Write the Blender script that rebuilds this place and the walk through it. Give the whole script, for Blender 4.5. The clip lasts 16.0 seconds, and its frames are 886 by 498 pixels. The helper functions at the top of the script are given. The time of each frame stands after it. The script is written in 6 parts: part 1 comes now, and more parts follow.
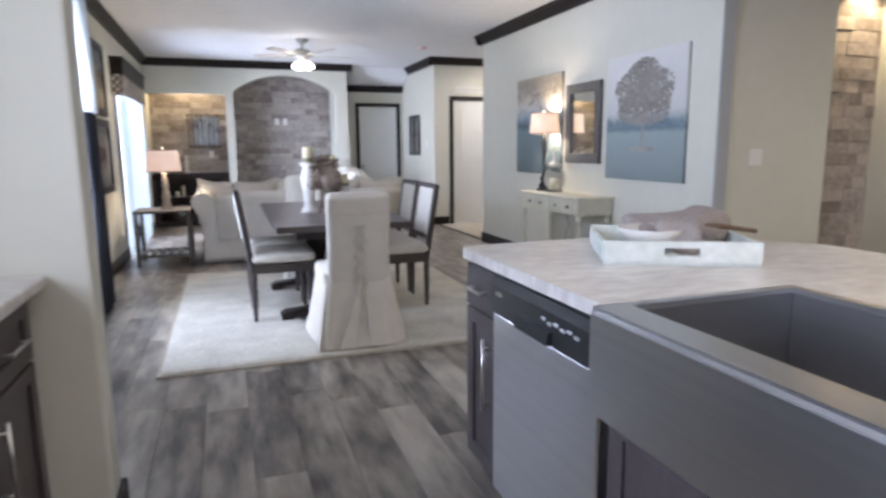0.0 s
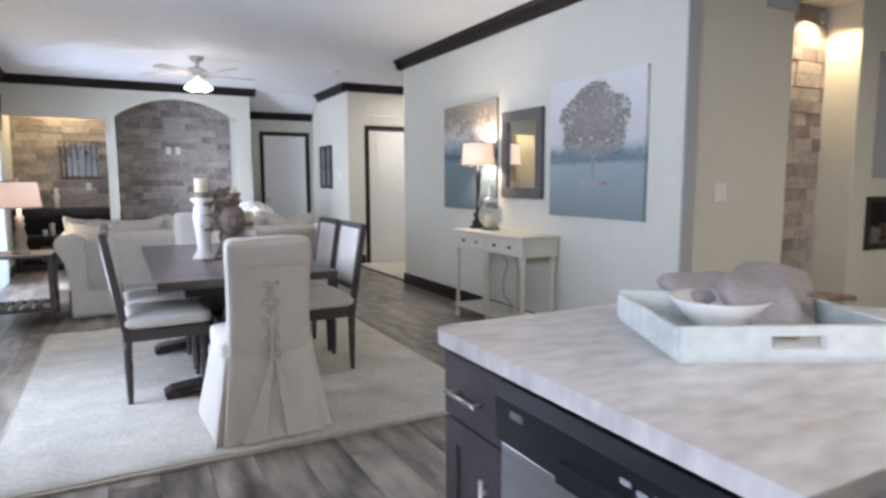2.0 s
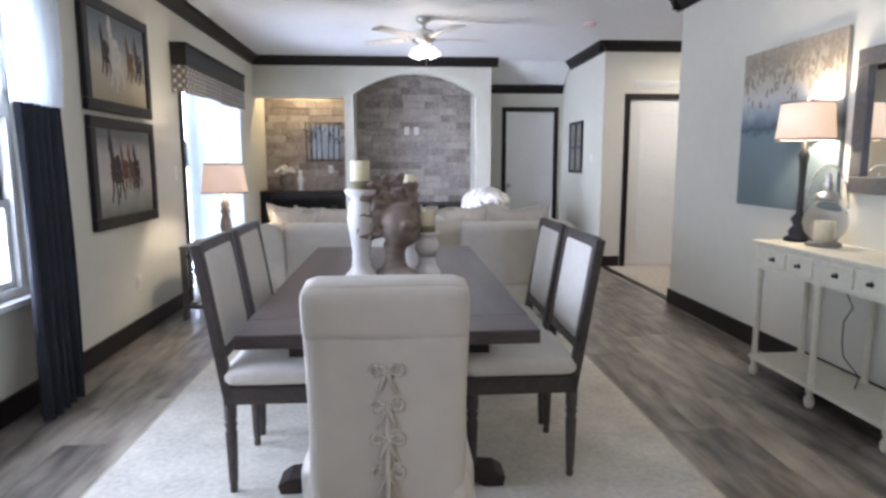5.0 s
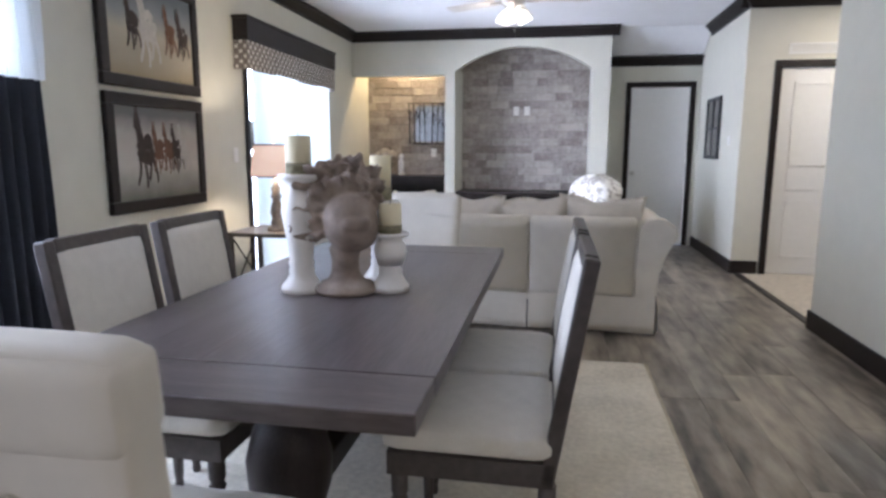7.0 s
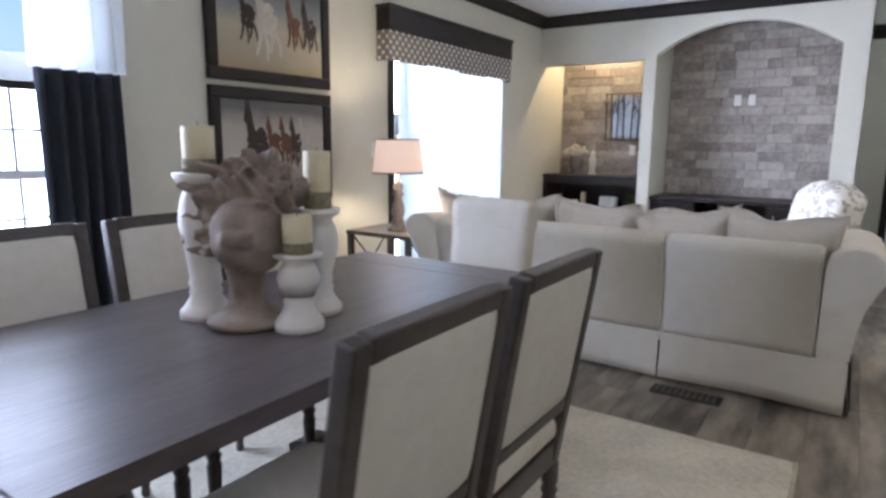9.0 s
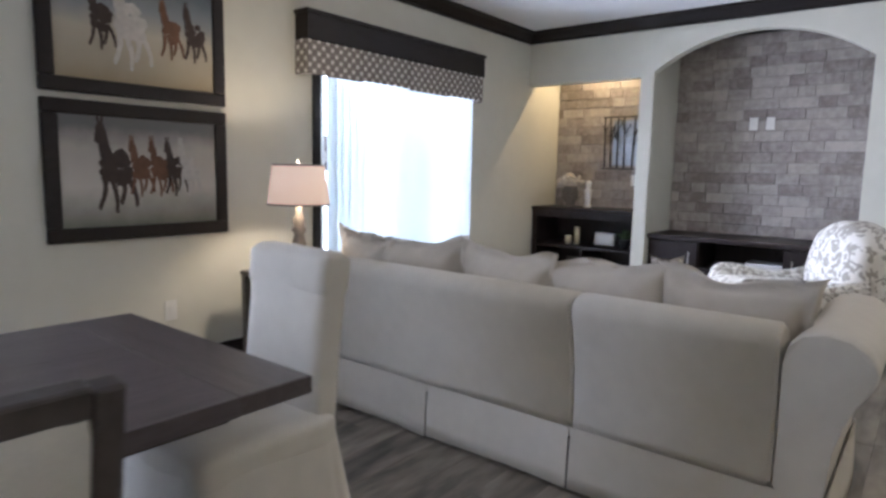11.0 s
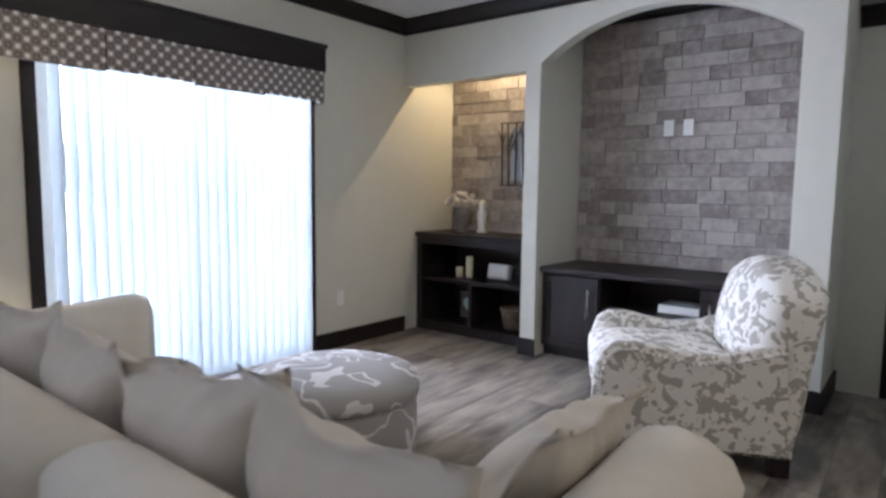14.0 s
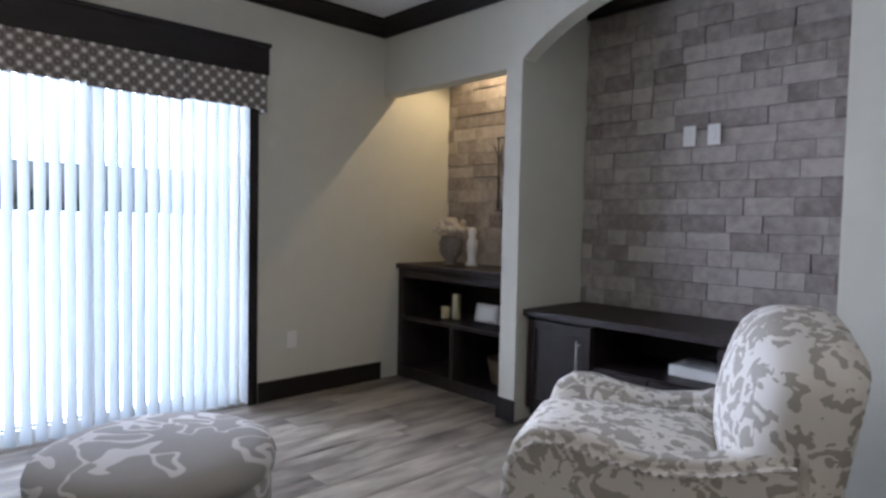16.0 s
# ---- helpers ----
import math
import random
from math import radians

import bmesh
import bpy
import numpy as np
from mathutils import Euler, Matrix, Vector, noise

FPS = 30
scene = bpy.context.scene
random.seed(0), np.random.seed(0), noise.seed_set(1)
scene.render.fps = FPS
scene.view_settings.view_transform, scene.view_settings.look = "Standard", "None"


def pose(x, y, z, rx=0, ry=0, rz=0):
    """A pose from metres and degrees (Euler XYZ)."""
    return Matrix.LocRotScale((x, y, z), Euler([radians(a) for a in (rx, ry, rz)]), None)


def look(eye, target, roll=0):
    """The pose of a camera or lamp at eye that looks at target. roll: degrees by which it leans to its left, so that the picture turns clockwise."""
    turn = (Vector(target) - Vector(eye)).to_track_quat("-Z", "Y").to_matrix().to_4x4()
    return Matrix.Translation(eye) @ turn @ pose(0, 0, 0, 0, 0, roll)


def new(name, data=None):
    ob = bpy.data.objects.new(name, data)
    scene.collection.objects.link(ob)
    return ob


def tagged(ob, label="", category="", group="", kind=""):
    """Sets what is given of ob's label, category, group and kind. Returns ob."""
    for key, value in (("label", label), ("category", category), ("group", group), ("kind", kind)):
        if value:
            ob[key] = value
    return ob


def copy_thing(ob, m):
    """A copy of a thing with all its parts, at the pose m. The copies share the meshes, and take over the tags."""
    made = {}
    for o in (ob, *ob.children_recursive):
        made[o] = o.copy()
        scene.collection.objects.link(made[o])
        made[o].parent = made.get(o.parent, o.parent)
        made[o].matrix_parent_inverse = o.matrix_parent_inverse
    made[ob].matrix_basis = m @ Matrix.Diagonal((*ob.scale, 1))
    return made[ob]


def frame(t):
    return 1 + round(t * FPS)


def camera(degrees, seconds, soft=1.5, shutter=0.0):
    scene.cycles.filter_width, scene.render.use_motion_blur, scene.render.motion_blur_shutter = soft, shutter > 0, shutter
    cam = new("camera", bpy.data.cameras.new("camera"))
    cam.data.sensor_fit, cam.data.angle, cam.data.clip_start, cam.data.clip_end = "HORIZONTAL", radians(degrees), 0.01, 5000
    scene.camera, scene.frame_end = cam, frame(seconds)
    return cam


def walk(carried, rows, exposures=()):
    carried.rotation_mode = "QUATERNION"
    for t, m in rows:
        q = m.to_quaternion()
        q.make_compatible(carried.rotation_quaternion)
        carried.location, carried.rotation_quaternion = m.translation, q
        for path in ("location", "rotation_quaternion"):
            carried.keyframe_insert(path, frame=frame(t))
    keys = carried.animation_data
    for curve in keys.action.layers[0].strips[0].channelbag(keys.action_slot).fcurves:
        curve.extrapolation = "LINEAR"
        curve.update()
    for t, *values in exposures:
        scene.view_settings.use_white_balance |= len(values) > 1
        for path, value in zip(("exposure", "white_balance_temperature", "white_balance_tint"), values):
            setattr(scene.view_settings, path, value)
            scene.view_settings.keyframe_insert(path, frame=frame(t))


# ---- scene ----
cam = camera(71.5, 16.0, soft=2.8, shutter=0.4)
PATH = [
    (0, (0.515, -0.224, 1.28), (1.165, 1.639, 0.955), -0.5),
    (0.5, (0.52, -0.061, 1.257), (1.412, 1.699, 0.929), -0.2),
    (1, (0.531, 0.137, 1.259), (1.542, 1.835, 0.946), -0.1),
    (1.5, (0.579, 0.357, 1.263), (1.599, 2.057, 0.994), -0.0),
    (2, (0.644, 0.574, 1.278), (1.576, 2.33, 1.056), -0.2),
    (2.5, (0.724, 0.81, 1.302), (1.52, 2.634, 1.105), -0.1),
    (3, (0.855, 1.059, 1.312), (1.455, 2.957, 1.122), -0.2),
    (3.5, (0.946, 1.345, 1.303), (1.359, 3.291, 1.097), -0.0),
    (4, (1.065, 1.611, 1.297), (1.355, 3.575, 1.053), 0.0),
    (6.5, (1.773, 2.71, 1.261), (1.611, 4.682, 0.965), 0.1),
    (7, (1.984, 2.885, 1.255), (1.634, 4.827, 0.934), 0.2),
    (7.5, (2.177, 3.055, 1.247), (1.624, 4.944, 0.892), 0.5),
    (8, (2.343, 3.272, 1.251), (1.57, 5.079, 0.881), 0.5),
    (10.5, (2.856, 4.707, 1.259), (1.595, 6.233, 0.976), 1.1),
    (11, (2.88, 4.995, 1.265), (1.64, 6.544, 1.012), 1.2),
    (11.5, (2.895, 5.287, 1.261), (1.683, 6.862, 1.037), 1.2),
    (12, (2.9, 5.59, 1.273), (1.745, 7.208, 1.058), 0.9),
    (12.5, (2.931, 5.862, 1.279), (1.815, 7.508, 1.063), 0.8),
    (13, (2.958, 6.142, 1.303), (1.843, 7.787, 1.076), 0.8),
    (13.5, (2.952, 6.384, 1.312), (1.814, 8.014, 1.088), 0.7),
    (14, (3.048, 6.717, 1.29), (1.811, 8.277, 1.094), 0.7),
    (14.5, (3.081, 7.025, 1.269), (1.79, 8.543, 1.103), 0.8),
    (15, (3.115, 7.317, 1.252), (1.803, 8.821, 1.127), 0.9),
    (15.5, (3.092, 7.587, 1.246), (1.742, 9.06, 1.147), 0.9),
    (16, (3.117, 7.911, 1.232), (1.665, 9.282, 1.142), 1.2),
]
EXPOSURES = [(t, e, 5450, 20) for t, e in ((0, 0.56), (2, 0.56), (4, 0.55), (7, 0.58), (8, 0.64), (10.5, 0.30), (12.5, 0.18), (14.5, 0.04), (16, -0.34))]
walk(cam, [(t, look(eye, target, roll)) for t, eye, target, roll in PATH], EXPOSURES)

# ---- world, sun and lamps ----
world = bpy.data.worlds.new("world")
scene.world = world
world.use_nodes = True
_wn = world.node_tree.nodes
_bg = _wn["Background"]
_sky = _wn.new("ShaderNodeTexSky")
_sky.sky_type = "NISHITA"
_sky.sun_disc = False
_sky.sun_elevation = radians(48)
_sky.sun_rotation = radians(70)
_sky.air_density, _sky.dust_density, _sky.ozone_density = 1.0, 3.0, 1.0
world.node_tree.links.new(_sky.outputs[0], _bg.inputs[0])
_bg.inputs[1].default_value = 0.15
sun = new("sun", bpy.data.lights.new("sun", "SUN"))
sun.data.energy, sun.data.angle, sun.data.color = 5.0, radians(0.5), (1.0, 0.95, 0.88)
sun.matrix_world = look((20, 7, 24), (0, 0, 0))


def area(name, eye, target, w, h, power, color):
    ob = new(name, bpy.data.lights.new(name, "AREA"))
    ob.data.shape, ob.data.size, ob.data.size_y = "RECTANGLE", w, h
    ob.data.energy, ob.data.color = power, color
    ob.matrix_world = look(eye, target)
    return ob


def bulb(name, at, power, color, size=0.04):
    ob = new(name, bpy.data.lights.new(name, "POINT"))
    ob.data.energy, ob.data.color, ob.data.shadow_soft_size = power, color, size
    ob.location = at
    return ob


DAY = (0.90, 0.95, 1.0)
WARM = (1.0, 0.80, 0.50)
area("daylight_dining_window", (-0.95, 4.80, 1.58), (2, 4.80, 1.3), 2.3, 2.2, 150, DAY)
area("daylight_patio_low", (-0.95, 8.95, 0.64), (2, 8.95, 0.6), 2.1, 1.2, 78, DAY)
area("daylight_patio_high", (-0.95, 8.95, 1.78), (0.6, 8.95, 0.9), 2.1, 0.56, 70, DAY)
area("daylight_kitchen_window", (-0.95, 0.2, 1.55), (2, 0.2, 1.2), 1.4, 0.95, 48, DAY)
bulb("lamp_bulb_console", (3.64, 5.52, 1.52), 16, WARM)
bulb("lamp_bulb_side", (-0.14, 7.36, 1.16), 16, WARM)
for _a in (0, 120, 240):
    bulb("fan_bulb", (1.58 + 0.11 * math.cos(radians(_a + 20)), 8.47 + 0.11 * math.sin(radians(_a + 20)), 2.345), 3, (1.0, 0.88, 0.66))
_spot = new("niche_spot", bpy.data.lights.new("niche_spot", "SPOT"))
_spot.data.energy, _spot.data.color, _spot.data.spot_size, _spot.data.spot_blend = 32, (1.0, 0.72, 0.34), radians(140), 0.4
_spot.matrix_world = look((-0.05, 11.30, 2.60), (-0.05, 11.18, 0))
_spot = new("den_niche_spot", bpy.data.lights.new("den_niche_spot", "SPOT"))
_spot.data.energy, _spot.data.color, _spot.data.spot_size, _spot.data.spot_blend = 30, (1.0, 0.72, 0.34), radians(120), 0.5
_spot.matrix_world = look((5.50, 3.48, 2.6), (5.55, 3.48, 0))
# warm area lamps added for assumed ceiling fixtures that stay out of view
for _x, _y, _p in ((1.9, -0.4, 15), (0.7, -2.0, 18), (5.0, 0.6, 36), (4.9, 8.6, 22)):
    area("assumed_ceiling_glow", (_x, _y, 2.66), (_x, _y, 0), 0.3, 0.3, _p, (1.0, 0.84, 0.58))

# ---- materials ----
def mat(name, color, rough=0.6, metal=0.0, scale=30.0, amount=0.12, bump=0.0, bump_scale=80.0, spec=0.5, random_piece=0.0,
        color2=None, stretch=(1, 1, 1), coat=0.0):
    """Base colour varied at two scales, fine relief, optional change from piece to piece."""
    m = bpy.data.materials.new(name)
    m.use_nodes = True
    n, l = m.node_tree.nodes, m.node_tree.links
    b = n["Principled BSDF"]
    b.inputs["Roughness"].default_value, b.inputs["Metallic"].default_value = rough, metal
    b.inputs["Specular IOR Level"].default_value = spec
    b.inputs["Coat Weight"].default_value = coat
    tc, mp = n.new("ShaderNodeTexCoord"), n.new("ShaderNodeMapping")
    mp.inputs["Scale"].default_value = stretch
    l.new(tc.outputs["Object"], mp.inputs["Vector"])
    if random_piece:
        oi, ad, sc = n.new("ShaderNodeObjectInfo"), n.new("ShaderNodeVectorMath"), n.new("ShaderNodeMath")
        sc.operation, sc.inputs[1].default_value = "MULTIPLY", 37.0
        l.new(oi.outputs["Random"], sc.inputs[0])
        l.new(mp.outputs[0], ad.inputs[0])
        l.new(sc.outputs[0], ad.inputs[1])
        vec = ad.outputs[0]
    else:
        vec = mp.outputs[0]
    t1, t2 = n.new("ShaderNodeTexNoise"), n.new("ShaderNodeTexNoise")
    t1.inputs["Scale"].default_value, t1.inputs["Detail"].default_value = scale, 5
    t2.inputs["Scale"].default_value, t2.inputs["Detail"].default_value = scale / 9, 3
    l.new(vec, t1.inputs["Vector"])
    l.new(vec, t2.inputs["Vector"])
    mx = n.new("ShaderNodeMath")
    mx.operation = "ADD"
    l.new(t1.outputs["Fac"], mx.inputs[0])
    l.new(t2.outputs["Fac"], mx.inputs[1])
    fac = mx.outputs[0]
    if random_piece:
        m2, m3 = n.new("ShaderNodeMath"), n.new("ShaderNodeMath")
        m2.operation, m2.inputs[1].default_value, m2.inputs[2].default_value = "MULTIPLY_ADD", random_piece, -random_piece / 2
        l.new(oi.outputs["Random"], m2.inputs[0])
        l.new(m2.outputs[0], m3.inputs[0])
        l.new(fac, m3.inputs[1])
        fac = m3.outputs[0]
    ramp = n.new("ShaderNodeMapRange")
    ramp.inputs["From Min"].default_value, ramp.inputs["From Max"].default_value = 0.65, 1.35
    l.new(fac, ramp.inputs["Value"])
    mix = n.new("ShaderNodeMix")
    mix.data_type = "RGBA"
    c2 = color2 or tuple(min(1, c * (1 + amount)) for c in color)
    c1 = color if color2 else tuple(c * (1 - amount) for c in color)
    mix.inputs["A"].default_value, mix.inputs["B"].default_value = (*c1, 1), (*c2, 1)
    l.new(ramp.outputs[0], mix.inputs["Factor"])
    l.new(mix.outputs["Result"], b.inputs["Base Color"])
    if bump:
        t3, bp = n.new("ShaderNodeTexNoise"), n.new("ShaderNodeBump")
        t3.inputs["Scale"].default_value, t3.inputs["Detail"].default_value = bump_scale, 4
        bp.inputs["Strength"].default_value, bp.inputs["Distance"].default_value = min(1, bump), 0.004
        l.new(vec, t3.inputs["Vector"])
        l.new(t3.outputs["Fac"], bp.inputs["Height"])
        l.new(bp.outputs[0], b.inputs["Normal"])
    return m


def bsdf(m):
    return m.node_tree.nodes["Principled BSDF"]


def glow(name, color, power, base=(0.9, 0.86, 0.78)):
    m = mat(name, base, 0.8, amount=0.03)
    b = bsdf(m)
    b.inputs["Emission Color"].default_value = (*color, 1)
    b.inputs["Emission Strength"].default_value = power
    return m


M_WALL = mat("wall_paint", (0.63, 0.615, 0.525), 0.75, scale=9, amount=0.03, bump=0.12, bump_scale=160)
# grey of painted parts, and the daylight tint on the dining wall's end
M_GREY = mat("grey_paint_and_tint", (0.40, 0.41, 0.42), 0.7, scale=9, amount=0.03, bump=0.1, bump_scale=160)
M_CEIL = mat("ceiling_paint", (0.80, 0.80, 0.80), 0.85, scale=12, amount=0.03, bump=0.25, bump_scale=220)
M_TRIM = mat("espresso_trim", (0.016, 0.012, 0.011), 0.45, spec=0.3, scale=40, amount=0.3, stretch=(1, 1, 6), bump=0.08)
M_WHITE = mat("white_paint", (0.78, 0.78, 0.75), 0.45, scale=20, amount=0.03)
M_PLANK = mat("vinyl_plank", (0.048, 0.040, 0.034), 0.33, scale=12, color2=(0.37, 0.325, 0.262), stretch=(1, 0.24, 1), bump=0.2, bump_scale=120, random_piece=0.09)
for _k, _v in (("From Min", 0.76), ("From Max", 1.26)):
    M_PLANK.node_tree.nodes["Map Range"].inputs[_k].default_value = _v
M_GROUT = mat("plank_joint", (0.09, 0.08, 0.07), 0.8)
M_CARPET = mat("hall_carpet", (0.52, 0.47, 0.38), 0.95, scale=180, amount=0.25, bump=1.0, bump_scale=420)
M_RUG = mat("rug_pile", (0.54, 0.515, 0.44), 0.95, scale=38, amount=0.22, bump=1.0, bump_scale=110)
M_RUGEDGE = mat("rug_binding", (0.42, 0.38, 0.30), 0.9, scale=90, amount=0.2, bump=0.5)
M_STONE = mat("stone_veneer", (0.22, 0.19, 0.172), 0.85, scale=20, color2=(0.47, 0.425, 0.385), bump=0.9, bump_scale=40, random_piece=0.6)
M_MORTAR = mat("stone_bed", (0.29, 0.26, 0.235), 0.95, scale=40, amount=0.2, bump=0.5)
M_DARKWOOD = mat("espresso_wood", (0.014, 0.010, 0.010), 0.42, spec=0.3, scale=30, color2=(0.036, 0.026, 0.024), stretch=(6, 6, 1), bump=0.1)
M_TABLE = mat("table_wood", (0.060, 0.048, 0.049), 0.31, scale=16, color2=(0.125, 0.103, 0.104), stretch=(8, 0.7, 3), bump=0.12, bump_scale=60)
M_TABLEB = mat("table_end_wood", (0.055, 0.044, 0.044), 0.30, scale=22, color2=(0.125, 0.103, 0.10), stretch=(0.7, 8, 3), bump=0.12, bump_scale=60)
M_CHAIRWOOD = mat("chair_wood", (0.040, 0.033, 0.031), 0.42, scale=40, color2=(0.085, 0.07, 0.064), bump=0.1)
M_LINEN = mat("cream_linen", (0.66, 0.63, 0.56), 0.9, scale=220, amount=0.06, bump=0.35, bump_scale=600)
M_SLIP = mat("slipcover_cotton", (0.66, 0.62, 0.54), 0.92, scale=14, amount=0.05, bump=0.3, bump_scale=420)
M_PILLOW = mat("pillow_cotton", (0.60, 0.55, 0.47), 0.92, scale=16, amount=0.06, bump=0.3, bump_scale=420)
M_CONSOLE = mat("distressed_cream_paint", (0.66, 0.63, 0.50), 0.55, scale=26, amount=0.09, bump=0.15)
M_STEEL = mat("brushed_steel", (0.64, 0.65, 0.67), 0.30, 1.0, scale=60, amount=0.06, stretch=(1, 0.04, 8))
# the sink's steel made darker: shade inside the basin put into its colour
M_BASIN_SHADED = mat("shaded_basin_steel", (0.34, 0.34, 0.35), 0.38, 1.0, scale=60, amount=0.06, stretch=(1, 0.04, 8))
M_NICKEL = mat("satin_nickel", (0.62, 0.60, 0.56), 0.28, 1.0, amount=0.04)
M_BLACK = mat("black_plastic", (0.012, 0.012, 0.014), 0.3, amount=0.1)
M_COUNTER = mat("laminate_worktop", (0.40, 0.36, 0.32), 0.32, scale=11, color2=(0.80, 0.77, 0.72), stretch=(1, 2.2, 1), bump=0.03)
M_CABINET = mat("kitchen_cabinet", (0.045, 0.036, 0.038), 0.42, scale=30, color2=(0.085, 0.07, 0.07), stretch=(6, 6, 1), bump=0.08)
M_NAVY = mat("navy_drape", (0.018, 0.021, 0.031), 0.8, scale=60, amount=0.2, bump=0.3, bump_scale=300)
M_CERAMIC = mat("white_ceramic", (0.76, 0.74, 0.70), 0.3, scale=18, amount=0.07)
M_WAX = mat("candle_wax", (0.70, 0.63, 0.42), 0.5, amount=0.05)
M_WAXDARK = mat("moss_wrap", (0.22, 0.20, 0.12), 0.8, scale=90, amount=0.4)
M_BRONZE = mat("weathered_bust", (0.12, 0.085, 0.065), 0.75, scale=14, color2=(0.40, 0.33, 0.27), bump=0.6, bump_scale=40)
M_LAMPWOOD = mat("grey_washed_wood", (0.20, 0.175, 0.15), 0.6, scale=40, amount=0.4, bump=0.2)
M_RUSTIC = mat("rustic_table_wood", (0.10, 0.085, 0.07), 0.55, scale=30, amount=0.35, stretch=(1, 6, 6), bump=0.2)
M_IRON = mat("dark_iron", (0.03, 0.03, 0.032), 0.5, 0.6, amount=0.2)
M_SHADE = glow("linen_shade", (1.0, 0.62, 0.38), 0.40, (0.75, 0.68, 0.58))
M_SHADEW = glow("warm_linen_shade", (1.0, 0.62, 0.32), 0.48, (0.75, 0.68, 0.55))
M_BULBGLASS = glow("lit_glass_shade", (1.0, 0.88, 0.68), 2.6)
M_GRASS = mat("pale_gravel", (0.52, 0.49, 0.45), 0.95, scale=3, amount=0.15)
M_LEAF = mat("leaves", (0.05, 0.08, 0.03), 0.8, scale=6, amount=0.5)
M_SIDING = mat("pale_siding", (0.72, 0.72, 0.70), 0.7, amount=0.05)
M_ROOF = mat("roof_shingle", (0.20, 0.19, 0.18), 0.9, amount=0.2)
M_FARGLASS = mat("far_window_glass", (0.05, 0.06, 0.07), 0.15, amount=0.1)
M_PLATE = mat("switch_plastic", (0.80, 0.79, 0.75), 0.4, amount=0.02)
M_WICKER = mat("wicker", (0.20, 0.15, 0.10), 0.8, scale=120, amount=0.5, bump=0.8, bump_scale=160)
M_FLOWER = mat("dried_flowers", (0.55, 0.50, 0.42), 0.9, scale=60, amount=0.3)
M_FOLIAGE = mat("potted_leaves", (0.06, 0.10, 0.04), 0.7, scale=40, amount=0.4)
M_TRAY = mat("whitewashed_tray", (0.50, 0.55, 0.50), 0.6, scale=24, color2=(0.80, 0.82, 0.78), bump=0.2)
M_THROW = mat("taupe_cloth", (0.33, 0.29, 0.27), 0.95, scale=90, amount=0.2, bump=0.4, bump_scale=300)
M_RED = mat("detector_plastic", (0.80, 0.62, 0.60), 0.5, amount=0.03)
M_HEART = mat("pale_blue_paint", (0.42, 0.56, 0.55), 0.6, amount=0.08)

M_MIRROR = mat("mirror_silver", (0.92, 0.93, 0.92), 0.01, 1.0, amount=0.01)
M_GLASS = bpy.data.materials.new("clear_glass")
M_GLASS.use_nodes = True
bsdf(M_GLASS).inputs["Transmission Weight"].default_value = 1.0
bsdf(M_GLASS).inputs["Roughness"].default_value = 0.0
bsdf(M_GLASS).inputs["IOR"].default_value = 1.1


def translucent(name, color, mix):
    m = bpy.data.materials.new(name)
    m.use_nodes = True
    n, l = m.node_tree.nodes, m.node_tree.links
    b = n["Principled BSDF"]
    b.inputs["Base Color"].default_value, b.inputs["Roughness"].default_value = (*color, 1), 0.8
    tr, ms = n.new("ShaderNodeBsdfTranslucent"), n.new("ShaderNodeMixShader")
    tr.inputs[0].default_value = (*color, 1)
    ms.inputs[0].default_value = mix
    l.new(b.outputs[0], ms.inputs[1])
    l.new(tr.outputs[0], ms.inputs[2])
    l.new(ms.outputs[0], n["Material Output"].inputs[0])
    return m


M_SHEER = translucent("white_sheer", (0.90, 0.92, 0.93), 0.6)
M_BLIND = translucent("vinyl_blind", (0.62, 0.655, 0.66), 0.5)


